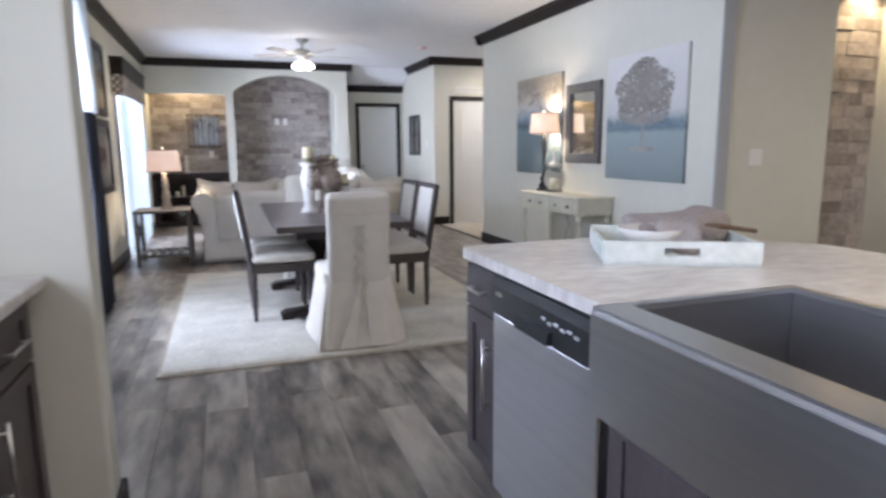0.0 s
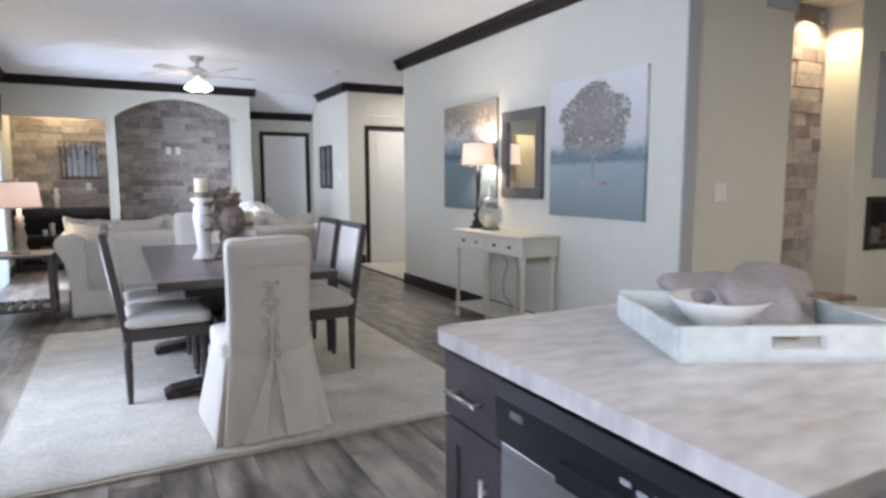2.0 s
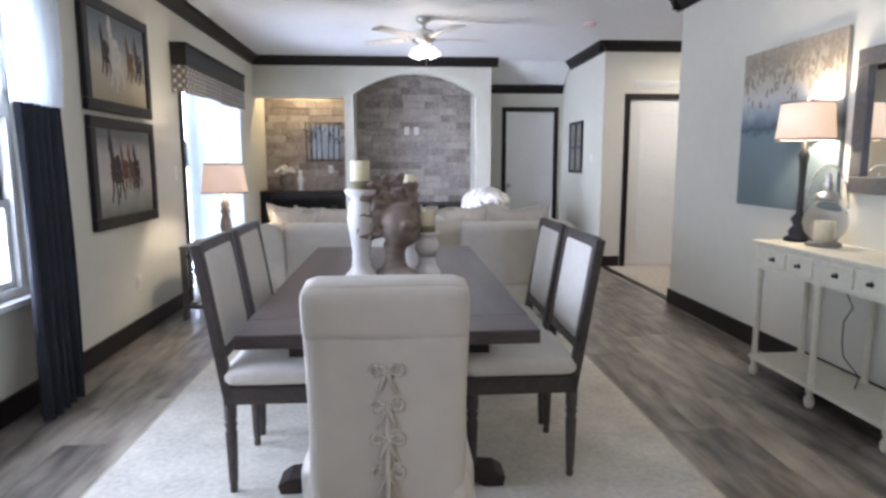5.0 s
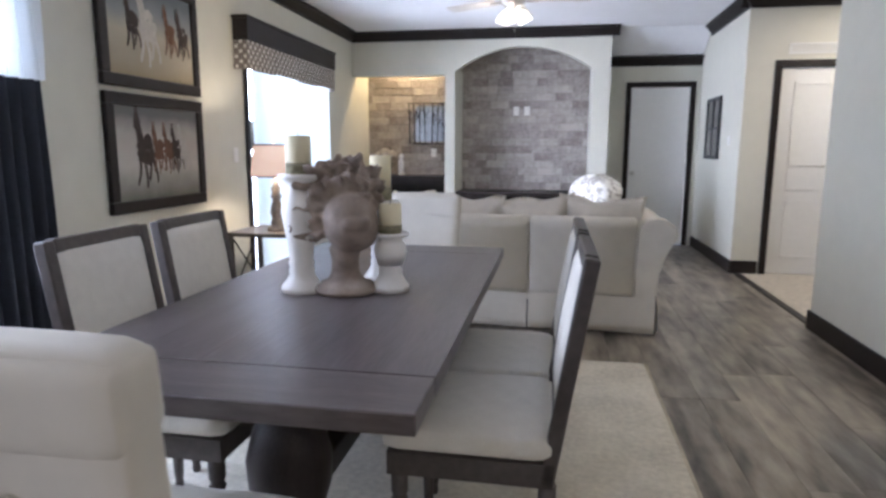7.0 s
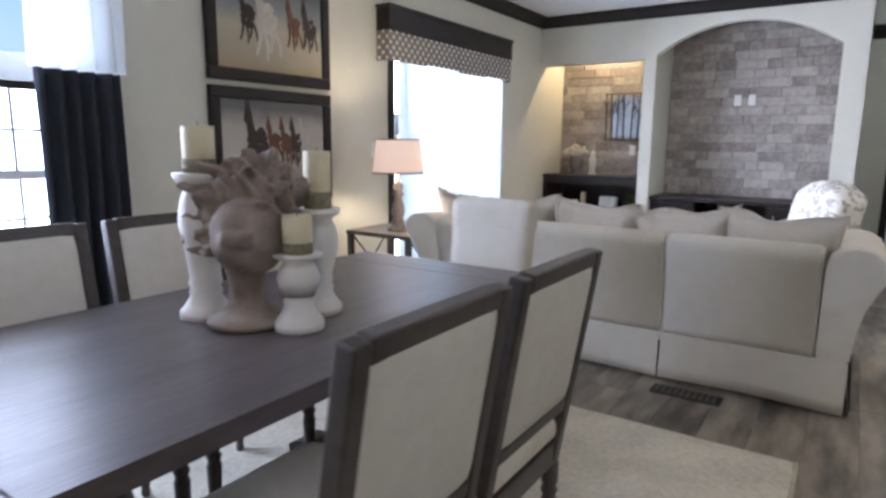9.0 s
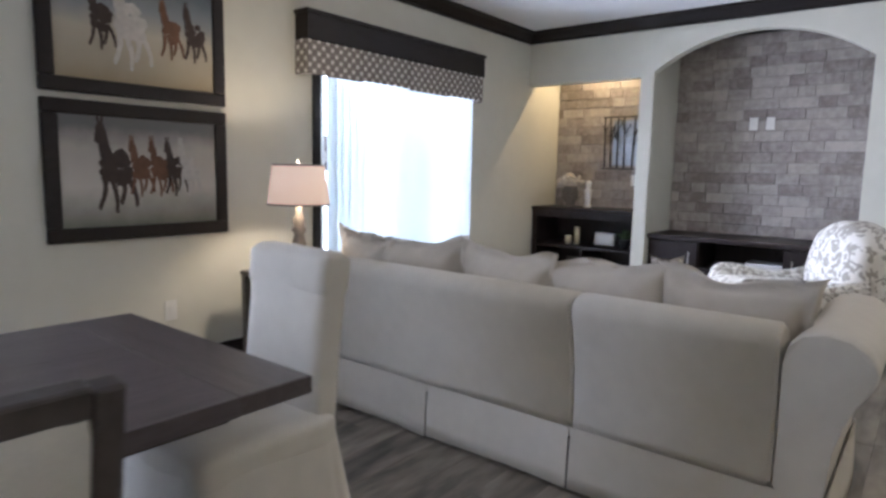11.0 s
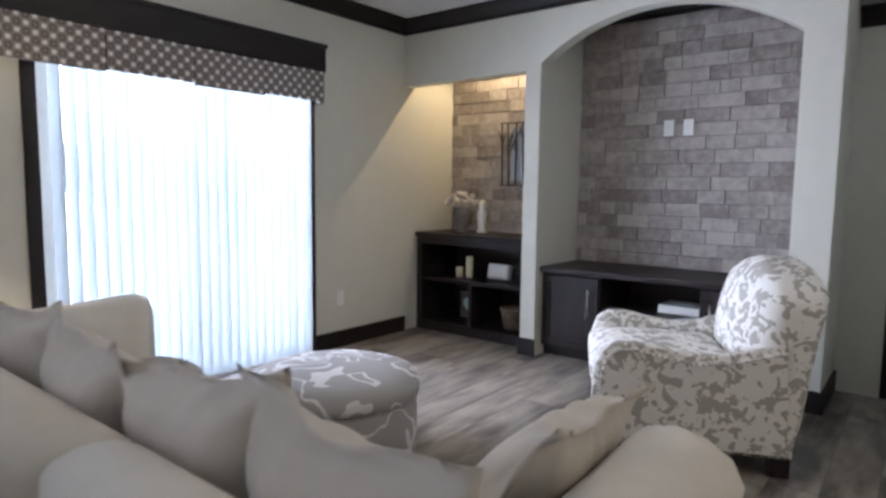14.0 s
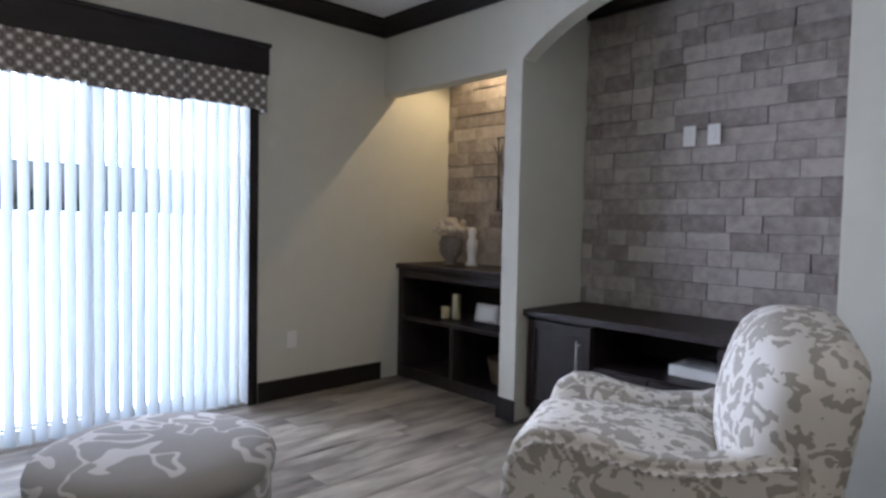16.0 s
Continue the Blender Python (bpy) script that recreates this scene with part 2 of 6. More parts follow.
def pattern_fabric(name, light, dark, scale, kind):
    """A woven fabric with a scrolling leaf print (damask) or a grid of medallions (trellis)."""
    m = mat(name, light, 0.9, amount=0.05, bump=0.3, bump_scale=500)
    n, l = m.node_tree.nodes, m.node_tree.links
    b, tc = bsdf(m), n.new("ShaderNodeTexCoord")
    mp = n.new("ShaderNodeMapping")
    mp.inputs["Scale"].default_value = (scale,) * 3
    l.new(tc.outputs["Object"], mp.inputs[0])
    mix = n.new("ShaderNodeMix")
    mix.data_type = "RGBA"
    mix.inputs["A"].default_value, mix.inputs["B"].default_value = (*light, 1), (*dark, 1)
    gt = n.new("ShaderNodeMath")
    gt.operation = "GREATER_THAN"
    if kind in ("damask", "vine"):
        nz, n2, mu = n.new("ShaderNodeTexNoise"), n.new("ShaderNodeTexNoise"), n.new("ShaderNodeMath")
        nz.inputs["Scale"].default_value, nz.inputs["Detail"].default_value, nz.inputs["Distortion"].default_value = (1.15, 0.3, 1.7) if kind == "damask" else (0.55, 0.6, 1.6)
        n2.inputs["Scale"].default_value, n2.inputs["Detail"].default_value, n2.inputs["Distortion"].default_value = 3.0, 0.2, 1.6
        for q in (nz, n2):
            l.new(mp.outputs[0], q.inputs["Vector"])
        if kind == "damask":
            mu.operation, mu.inputs[1].default_value = "MULTIPLY_ADD", 0.4
            l.new(n2.outputs["Fac"], mu.inputs[0])
            l.new(nz.outputs["Fac"], mu.inputs[2])
            l.new(mu.outputs[0], gt.inputs[0])
            gt.inputs[1].default_value = 0.73
        else:
            ab = n.new("ShaderNodeMath")
            mu.operation, mu.inputs[1].default_value = "SUBTRACT", 0.5
            l.new(nz.outputs["Fac"], mu.inputs[0])
            ab.operation = "ABSOLUTE"
            l.new(mu.outputs[0], ab.inputs[0])
            gt.operation, gt.inputs[1].default_value = "LESS_THAN", 0.032
            l.new(ab.outputs[0], gt.inputs[0])
    else:
        sx = n.new("ShaderNodeSeparateXYZ")
        l.new(mp.outputs[0], sx.inputs[0])

        def op(kind_, a, b):
            q = n.new("ShaderNodeMath")
            q.operation = kind_
            for k, v in enumerate((a, b)):
                if isinstance(v, (int, float)):
                    q.inputs[k].default_value = v
                else:
                    l.new(v, q.inputs[k])
            return q.outputs[0]

        a, b2 = op("PINGPONG", op("ADD", sx.outputs["Y"], sx.outputs["X"]), 0.5), op("PINGPONG", sx.outputs["Z"], 0.5)
        near = op("LESS_THAN", op("MAXIMUM", a, b2), 0.14)
        far = op("GREATER_THAN", op("MINIMUM", a, b2), 0.36)
        cell = op("MINIMUM", op("MAXIMUM", a, op("SUBTRACT", 0.5, b2)), op("MAXIMUM", b2, op("SUBTRACT", 0.5, a)))
        ringf = op("MULTIPLY", op("GREATER_THAN", cell, 0.10), op("LESS_THAN", cell, 0.19))
        l.new(op("MAXIMUM", near, far), gt.inputs[0])
        gt.inputs[1].default_value = 0.5
        m2 = n.new("ShaderNodeMix")
        m2.data_type = "RGBA"
        m2.inputs["A"].default_value, m2.inputs["B"].default_value = (*light, 1), (*[c * 0.42 for c in light], 1)
        l.new(ringf, m2.inputs["Factor"])
        l.new(m2.outputs["Result"], mix.inputs["A"])
    l.new(gt.outputs[0], mix.inputs["Factor"])
    l.new(mix.outputs["Result"], b.inputs["Base Color"])
    return m


M_DAMASK = pattern_fabric("damask_fabric", (0.78, 0.755, 0.69), (0.42, 0.39, 0.335), 11.0, "damask")
M_OTTO = pattern_fabric("vine_fabric", (0.36, 0.34, 0.31), (0.68, 0.66, 0.62), 7.0, "vine")
M_TRELLIS = pattern_fabric("trellis_fabric", (0.25, 0.22, 0.20), (0.74, 0.72, 0.66), 12.5, "trellis")


# ---- building helpers ----
def box(bm, x0, y0, z0, x1, y1, z1):
    v = [bm.verts.new((x, y, z)) for z in (z0, z1) for y in (y0, y1) for x in (x0, x1)]
    for q in ((0, 2, 3, 1), (4, 5, 7, 6), (0, 1, 5, 4), (2, 6, 7, 3), (0, 4, 6, 2), (1, 3, 7, 5)):
        bm.faces.new([v[k] for k in q])
    return v


def cube(*a, bevel=0.0, seg=2):
    bm = bmesh.new()
    box(bm, *a)
    if bevel:
        bmesh.ops.bevel(bm, geom=bm.edges[:], offset=bevel, segments=seg, affect="EDGES", profile=0.5)
    return bm


def boxes(*rows):
    bm = bmesh.new()
    for r in rows:
        box(bm, *r)
    return bm


def lathe(profile, seg=20, at=(0, 0, 0), bm=None):
    """Turned shape from (radius, height) pairs, about the vertical through at."""
    bm = bm or bmesh.new()
    rings = []
    for r, z in profile:
        rings.append([bm.verts.new((at[0] + r * math.cos(2 * math.pi * k / seg), at[1] + r * math.sin(2 * math.pi * k / seg), at[2] + z)) for k in range(seg)])
    for a, b in zip(rings, rings[1:]):
        for k in range(seg):
            f = bm.faces.new((a[k], a[(k + 1) % seg], b[(k + 1) % seg], b[k]))
            f.smooth = True
    if profile[0][0] > 1e-4:
        bm.faces.new(rings[0][::-1])
    if profile[-1][0] > 1e-4:
        bm.faces.new(rings[-1])
    return bm


def rod(bm, a, b, r, seg=8):
    """A straight round bar from a to b."""
    a, b = Vector(a), Vector(b)
    q = (b - a).to_track_quat("Z", "Y").to_matrix()
    ra = [bm.verts.new(a + q @ Vector((r * math.cos(2 * math.pi * k / seg), r * math.sin(2 * math.pi * k / seg), 0))) for k in range(seg)]
    rb = [bm.verts.new(v.co + (b - a)) for v in ra]
    for k in range(seg):
        bm.faces.new((ra[k], ra[(k + 1) % seg], rb[(k + 1) % seg], rb[k])).smooth = True
    bm.faces.new(ra[::-1])
    bm.faces.new(rb)
    return bm


def bar(bm, a, b, w, d):
    """A straight square bar from a to b."""
    a, b = Vector(a), Vector(b)
    q = (b - a).to_track_quat("Z", "Y").to_matrix()
    ra = [bm.verts.new(a + q @ Vector((x * w / 2, y * d / 2, 0))) for x, y in ((-1, -1), (1, -1), (1, 1), (-1, 1))]
    rb = [bm.verts.new(v.co + (b - a)) for v in ra]
    for k in range(4):
        bm.faces.new((ra[k], ra[(k + 1) % 4], rb[(k + 1) % 4], rb[k]))
    bm.faces.new(ra[::-1])
    bm.faces.new(rb)
    return bm


def soft(sx, sy, sz, r, puff=0.0, n=8, wobble=0.0, at=(0, 0, 0), m=None, seed=0):
    """A stuffed, round-edged block centred on at: cushions, pads, upholstery."""
    bm = bmesh.new()
    bmesh.ops.create_cube(bm, size=2)
    bmesh.ops.subdivide_edges(bm, edges=bm.edges[:], cuts=n, use_grid_fill=True)
    h = Vector((sx / 2, sy / 2, sz / 2))
    r = min(r, *h)
    for v in bm.verts:
        u = v.co.copy()
        p = Vector((u.x * h.x, u.y * h.y, u.z * h.z))
        c = Vector([max(-(h[k] - r), min(h[k] - r, p[k])) for k in range(3)])
        d = p - c
        if d.length > 1e-9:
            p = c + d.normalized() * r
        if puff:
            thin = min(range(3), key=lambda k: h[k])
            o = [k for k in range(3) if k != thin]
            p[thin] *= 1 + puff * (1 - u[o[0]] ** 2) * (1 - u[o[1]] ** 2) - puff * 0.35 * max(u[o[0]] ** 4, u[o[1]] ** 4)
        if wobble:
            p += wobble * noise.noise_vector(p * 5 + Vector((seed * 3.1, seed, 0)))
        v.co = p
    for f in bm.faces:
        f.smooth = True
    if m:
        bmesh.ops.transform(bm, matrix=m, verts=bm.verts)
    bmesh.ops.translate(bm, vec=at, verts=bm.verts)
    return bm


def extrude(points, depth, axis="y", start=0.0, smooth=False):
    """A closed outline swept along an axis. y: points are (x, z); x: (y, z); z: (x, y)."""
    bm = bmesh.new()
    put = {"y": lambda p, d: (p[0], d, p[1]), "x": lambda p, d: (d, p[0], p[1]), "z": lambda p, d: (p[0], p[1], d)}[axis]
    a = [bm.verts.new(put(p, start)) for p in points]
    b = [bm.verts.new(put(p, start + depth)) for p in points]
    n = len(points)
    for k in range(n):
        bm.faces.new((a[k], a[(k + 1) % n], b[(k + 1) % n], b[k])).smooth = smooth
    bm.faces.new(a[::-1])
    bm.faces.new(b)
    bmesh.ops.recalc_face_normals(bm, faces=bm.faces[:])
    return bm


def mesh(name, bm, material):
    me = bpy.data.meshes.new(name)
    bmesh.ops.recalc_face_normals(bm, faces=bm.faces[:])
    bm.to_mesh(me)
    bm.free()
    for q in (material if isinstance(material, (list, tuple)) else [material]):
        me.materials.append(q)
    return me


def part(name, bm, material, parent, label=""):
    ob = new(name, mesh(name, bm, material))
    ob.parent = parent
    return tagged(ob, label) if label else ob


def solid(name, bm, material, label="", category="", kind="", at=(0, 0, 0), rz=0, group=""):
    ob = new(name, mesh(name, bm, material))
    ob.matrix_basis = pose(*at, 0, 0, rz)
    return tagged(ob, label, category, group, kind)


def thing(name, label, category, at=(0, 0, 0), rz=0, group="", kind=""):
    ob = new(name)
    ob.empty_display_size = 0.1
    ob.matrix_basis = pose(*at, 0, 0, rz)
    return tagged(ob, label, category, group, kind)

# ---- structure ----
H = 2.72
W0 = -0.65          # inner face of the window wall
YB = 10.82          # face of the built-in wall
YS = 11.53          # stone face
def ellipse_arch(c, half, spring, rise, n=24):
    return [(c - half * math.cos(math.pi * k / n), spring + rise * math.sin(math.pi * k / n)) for k in range(n + 1)]


def arch_fill(arch, top, depth, axis, start):
    """The wall above an arched opening, down to its curve."""
    pts = list(arch) + [(arch[-1][0], top), (arch[0][0], top)]
    return extrude(pts, depth, axis, start)


def joined(*bms):
    out = bmesh.new()
    for b in bms:
        me = bpy.data.meshes.new("tmp")
        b.to_mesh(me)
        b.free()
        out.from_mesh(me)
        bpy.data.meshes.remove(me)
    return out


# the slab under the floor planks, the hall carpet and the ground outside
solid("floor", boxes((W0 - 0.14, -4.1, -0.20, 3.86, 11.75, -0.008), (3.86, -4.1, -0.20, 8.2, 3.5, -0.008)), M_GROUT, "grey-brown wood-look vinyl plank floor", "floor", "structure")
solid("floor_hall", cube(3.88, 3.5, -0.2, 8.2, 9.66, 0.004), M_CARPET, "beige cut-pile carpet of the hall", "carpet", "structure")
solid("threshold_strip", cube(3.82, 7.52, -0.004, 3.885, 9.54, 0.010, bevel=0.003), M_TRIM, "dark metal strip between plank floor and carpet", "threshold", "structure")
ground = bmesh.new()
bmesh.ops.create_grid(ground, x_segments=8, y_segments=8, size=900)
solid("ground", ground, M_GRASS, "sunlit pale gravel lot outside the windows", "ground", "structure", at=(0, 0, -0.55))

# window wall with an arched window and a patio door
WY0, WY1, WZ0, WSP, WRISE = 3.66, 5.46, 0.60, 1.60, 0.80
PY0, PY1, PZ1 = 7.95, 9.72, 2.05
T0 = W0 - 0.14
west_wall = joined(boxes((T0, -4.1, 0, W0, -0.55, H), (T0, -0.55, 0, W0, 0.95, 1.05), (T0, -0.55, 2.05, W0, 0.95, H), (T0, 0.95, 0, W0, WY0, H), (T0, WY0, 0, W0, WY1, WZ0), (T0, WY1, 0, W0, PY0, H), (T0, PY0, PZ1, W0, PY1, H), (T0, PY1, 0, W0, 11.75, H)),
                   arch_fill(ellipse_arch((WY0 + WY1) / 2, 0.90, WSP, WRISE), H, 0.14, "x", T0))
solid("wall_west", west_wall, M_WALL, "pale sage painted window wall", "wall", "structure")

# built-in wall: square niche, segmental arch niche
ARC0, ARC1, SPR, APEX = 0.700, 2.402, 2.22, 2.51
_h, _s = (ARC1 - ARC0) / 2, APEX - SPR
_R = (_h * _h + _s * _s) / (2 * _s)
_a = math.asin(_h / _R)
arc = [((ARC0 + ARC1) / 2 + _R * math.sin(-_a + 2 * _a * k / 24), APEX - _R + _R * math.cos(-_a + 2 * _a * k / 24)) for k in range(25)]
north = joined(boxes((W0, YB, 2.178, 0.573, YB + 0.12, H), (0.573, YB, 0, ARC0, YS + 0.05, H),
                     (ARC1, YB, 0, 2.61, YS + 0.05, H), (W0 - 0.14, YS + 0.03, 0, 2.61, YS + 0.22, H)),
               arch_fill(arc, H, 0.12, "y", YB))
solid("wall_north", north, M_WALL, "pale sage wall with a square and an arched niche", "wall", "structure")

# entry alcove beside it
YA = 11.42
alcove = boxes((2.61, YA, 0, 2.90, YA + 0.1, H), (3.68, YA, 0, 3.9, YA + 0.1, H), (2.90, YA, 2.05, 3.68, YA + 0.1, H))
solid("wall_alcove", alcove, M_WALL, "pale sage wall round the entry door", "wall", "structure")
solid("wall_entry", boxes((3.79, 9.54, 0, 3.91, YA + 0.1, H)), M_WALL, "pale wall beside the entry door", "wall", "structure")
solid("wall_hall", boxes((3.91, 9.54, 0, 4.12, 9.64, H), (4.12, 9.54, 2.05, 4.94, 9.64, H), (4.94, 9.54, 0, 8.2, 9.64, H)), M_WALL, "warm lit hall wall", "wall", "structure")
solid("wall_dining", boxes((3.80, 3.31, 0, 3.91, 7.52, H)), M_WALL, "pale wall with paintings and a mirror", "wall", "structure")
# den wall with a stone recess and a media niche
DY = 3.36
D0, D1, N0, N1 = 4.92, 5.76, 6.03, 7.75
den = boxes((3.91, DY, 0, D0, DY + 0.11, H), (D0, DY, 2.64, D1, DY + 0.6, H), (D1, DY, 0, N0, DY + 0.6, H), (N0, DY, 2.28, N1, DY + 0.6, H), (N0, DY, 1.13, N1, DY + 0.6, 1.28),
            (N0, DY, 0, N1, DY + 0.6, 0.72), (N1, DY, 0, 8.2, DY + 0.6, H), (N0, DY + 0.10, 1.28, N1, DY + 0.6, 2.28), (N0, DY + 0.40, 0.72, N1, DY + 0.6, 1.13), (3.91, DY + 0.32, 0, D1, DY + 0.6, H))
solid("wall_den", den, M_WALL, "cream den wall with media niches", "wall", "structure")
solid("wall_den_panel", cube(N0 + 0.003, DY + 0.085, 1.283, N1 - 0.003, DY + 0.104, 2.277), M_GREY, "grey painted back of the media niche", "wall", "structure")
# bluish daylight on this end face is put into its colour as grey
solid("wall_end_daylight_tint", cube(3.80, 3.296, 0, 3.905, 3.312, H), M_GREY, "end of the dining wall, its daylight tint painted grey", "trim", "structure")
# closing walls
solid("wall_south", boxes((W0 - 0.14, -4.2, 0, 8.2, -4.08, H)), M_WALL, "plain kitchen wall behind", "wall", "structure")
solid("wall_east", boxes((8.1, -4.1, 0, 8.2, 9.64, H)), M_WALL, "plain wall of the den and hall", "wall", "structure")
solid("wall_pantry", cube(W0, 1.91, 0, 0.10, 2.05, H, bevel=0.012), M_WALL, "short pale wall at the end of the counter", "wall", "structure")
solid("ceiling", boxes((W0 - 0.14, -4.2, H, 8.2, 11.75, H + 0.12)), M_CEIL, "white textured ceiling", "ceiling", "structure")
solid("ceiling_slope", extrude([(10.95, H - 0.001), (YA, 2.40), (YA, H - 0.001)], 1.16, "x", 2.62), M_CEIL, "sloping white ceiling over the entry door", "ceiling", "structure")

def crown(name, a, b, nrm, top=H):
    """Crown moulding from a to b along a wall whose room side faces nrm."""
    a, b, nv = Vector((*a, 0)), Vector((*b, 0)), Vector((*nrm, 0))
    prof = ((0, 0), (0.095, 0), (0.095, -0.018), (0.07, -0.03), (0.035, -0.075), (0.02, -0.09), (0.02, -0.115), (0, -0.115))
    bm = bmesh.new()
    ends = [[bm.verts.new(p + nv * (0.002 + u) + Vector((0, 0, top - 0.002 + w))) for u, w in prof] for p in (a, b)]
    n = len(prof)
    for k in range(n):
        bm.faces.new((ends[0][k], ends[0][(k + 1) % n], ends[1][(k + 1) % n], ends[1][k]))
    bm.faces.new(ends[0][::-1])
    bm.faces.new(ends[1])
    return solid(name, bm, M_TRIM, "dark espresso crown moulding", "moulding", "structure")


crown("crown_west", (W0, 2.05), (W0, YB), (1, 0))
crown("crown_north", (W0, YB), (2.70, YB), (0, -1))
crown("crown_north_return", (2.61, YB), (2.61, 11.0), (1, 0))
crown("crown_niche", (ARC0 + 0.001, YS - 0.03), (ARC1 - 0.001, YS - 0.03), (0, -1))
crown("crown_alcove", (2.62, YA), (3.78, YA), (0, -1), 2.43)
crown("crown_entry", (3.79, 9.45), (3.79, 11.0), (-1, 0))
crown("crown_hall", (3.70, 9.54), (6.0, 9.54), (0, -1))
crown("crown_dining", (3.80, 3.32), (3.80, 7.61), (-1, 0))
crown("crown_dining_end", (3.71, 7.52), (3.91, 7.52), (0, 1))


def base(name, x0, y0, x1, y1):
    bm = cube(x0, y0, 0.0, x1, y1, 0.135, bevel=0.005, seg=1)
    return solid(name, bm, M_TRIM, "dark espresso baseboard", "baseboard", "structure")


base("baseboard_west", W0 + 0.001, 2.06, W0 + 0.018, 7.87)
base("baseboard_west_corner", W0 + 0.001, 9.80, W0 + 0.018, YB - 0.001)
base("baseboard_pier", 0.560, YB - 0.018, 0.713, YB - 0.001)
base("baseboard_pier_east", 2.370, YB - 0.018, 2.61, YB - 0.001)
base("baseboard_return", 2.611, YB - 0.018, 2.628, YA - 0.002)
base("baseboard_entry", 3.772, 9.524, 3.789, YA - 0.02)
base("baseboard_hall", 3.790, 9.523, 4.04, 9.539)
base("baseboard_dining", 3.782, 3.31, 3.799, 7.52)
base("baseboard_dining_end", 3.782, 7.521, 3.91, 7.537)
base("baseboard_pantry", W0 + 0.02, 2.051, 0.118, 2.067)
base("baseboard_pantry_end", 0.101, 1.90, 0.118, 2.05)


def door(name, x0, x1, y, panels, label, knob_x):
    """A door leaf with casing in a wall that faces -y."""
    d = thing(name, label, "door", kind="structure")
    part("door_leaf", cube(x0 + 0.004, y + 0.02, 0.012, x1 - 0.004, y + 0.06, 2.045), M_WHITE, d)
    for a, b, c, e in ((x0 - 0.065, x0, 0, 2.05), (x1, x1 + 0.065, 0, 2.05), (x0 - 0.065, x1 + 0.065, 2.05, 2.115)):
        part("casing", cube(a, y - 0.018, c, b, y + 0.03, e, bevel=0.004, seg=1), M_TRIM, d, "dark espresso door casing")
    if panels:
        for z0, z1 in ((0.18, 0.75), (0.86, 1.0), (1.1, 1.9)):
            fr = bmesh.new()
            for q in ((x0 + 0.13, z0, x1 - 0.13, z0 + 0.018), (x0 + 0.13, z1 - 0.018, x1 - 0.13, z1), (x0 + 0.13, z0, x0 + 0.148, z1), (x1 - 0.148, z0, x1 - 0.13, z1)):
                box(fr, q[0], y + 0.012, q[1], q[2], y + 0.021, q[3])
            part("panel_moulding", fr, M_WHITE, d)
    k = joined(lathe(((0.030, 0), (0.030, 0.006), (0.012, 0.010), (0.012, 0.030), (0.026, 0.040), (0.030, 0.052), (0.024, 0.064), (0.0, 0.068)), 16))
    bmesh.ops.transform(k, matrix=pose(knob_x, y + 0.02, 0.95, 90, 0, 0), verts=k.verts)
    part("door_knob", k, M_NICKEL, d, "satin nickel round knob")
    return d


door("door_entry", 2.93, 3.66, YA, False, "plain white entry door in a dark casing", 2.99)
door("door_hall", 4.12, 4.90, 9.54, True, "white panelled hall door in a dark casing", 4.84)

# ---- arched dining window ----
win = thing("window_dining", "white double-hung windows under an arched transom", "window", kind="structure")
def ring(bm, y0, z0, y1, z1, w, x0, x1):
    box(bm, x0, y0, z0, x1, y1, z0 + w)
    box(bm, x0, y0, z1 - w, x1, y1, z1)
    box(bm, x0, y0, z0 + w, x1, y0 + w, z1 - w)
    box(bm, x0, y1 - w, z0 + w, x1, y1, z1 - w)


for y0, y1 in ((WY0, 4.545), (4.575, WY1)):
    fr = bmesh.new()
    ring(fr, y0, WZ0, y1, 1.57, 0.045, W0 - 0.10, W0 - 0.02)
    part("window_frame", fr, M_WHITE, win)
    for z0, z1, x in ((0.645, 1.10, W0 - 0.06), (1.07, 1.525, W0 - 0.085)):
        sa = bmesh.new()
        ring(sa, y0 + 0.045, z0, y1 - 0.045, z1, 0.038, x - 0.012, x + 0.014)
        sash = part("sash", sa, M_WHITE, win)
        mu = bmesh.new()
        for k in (1, 2):
            yy = y0 + 0.045 + (y1 - y0 - 0.09) * k / 3
            box(mu, x - 0.006, yy - 0.008, z0 + 0.03, x + 0.006, yy + 0.008, z1 - 0.03)
        box(mu, x - 0.005, y0 + 0.08, (z0 + z1) / 2 - 0.008, x + 0.005, y1 - 0.08, (z0 + z1) / 2 + 0.008)
        part("muntins", mu, M_WHITE, sash)
tr = bmesh.new()
outer = ellipse_arch((WY0 + WY1) / 2, 0.90, WSP, WRISE - 0.002)
inner = ellipse_arch((WY0 + WY1) / 2, 0.845, WSP + 0.05, WRISE - 0.10)
for x in (W0 - 0.10,):
    for (a, b), (c, d) in zip(zip(outer, outer[1:]), zip(inner, inner[1:])):
        vs = [[tr.verts.new((xx, p[0], p[1])) for p in (a, b, d, c)] for xx in (x, x + 0.08)]
        tr.faces.new(vs[0][::-1]); tr.faces.new(vs[1])
        for k in range(4):
            tr.faces.new((vs[0][k], vs[0][(k + 1) % 4], vs[1][(k + 1) % 4], vs[1][k]))
box(tr, W0 - 0.10, WY0 + 0.002, 1.571, W0 - 0.02, WY1 - 0.002, 1.65)
part("transom_frame", tr, M_WHITE, win)
tm = bmesh.new()
for a in (45, 90, 135):
    rod(tm, (W0 - 0.06, 4.56, 1.65), (W0 - 0.06, 4.56 - 0.84 * math.cos(radians(a)), 1.65 + 0.70 * math.sin(radians(a))), 0.009, 6)
part("transom_muntins", tm, M_WHITE, win)
part("window_sill", cube(W0 - 0.02, WY0 - 0.06, 0.565, W0 + 0.05, WY1 + 0.06, 0.60, bevel=0.006), M_WHITE, win)
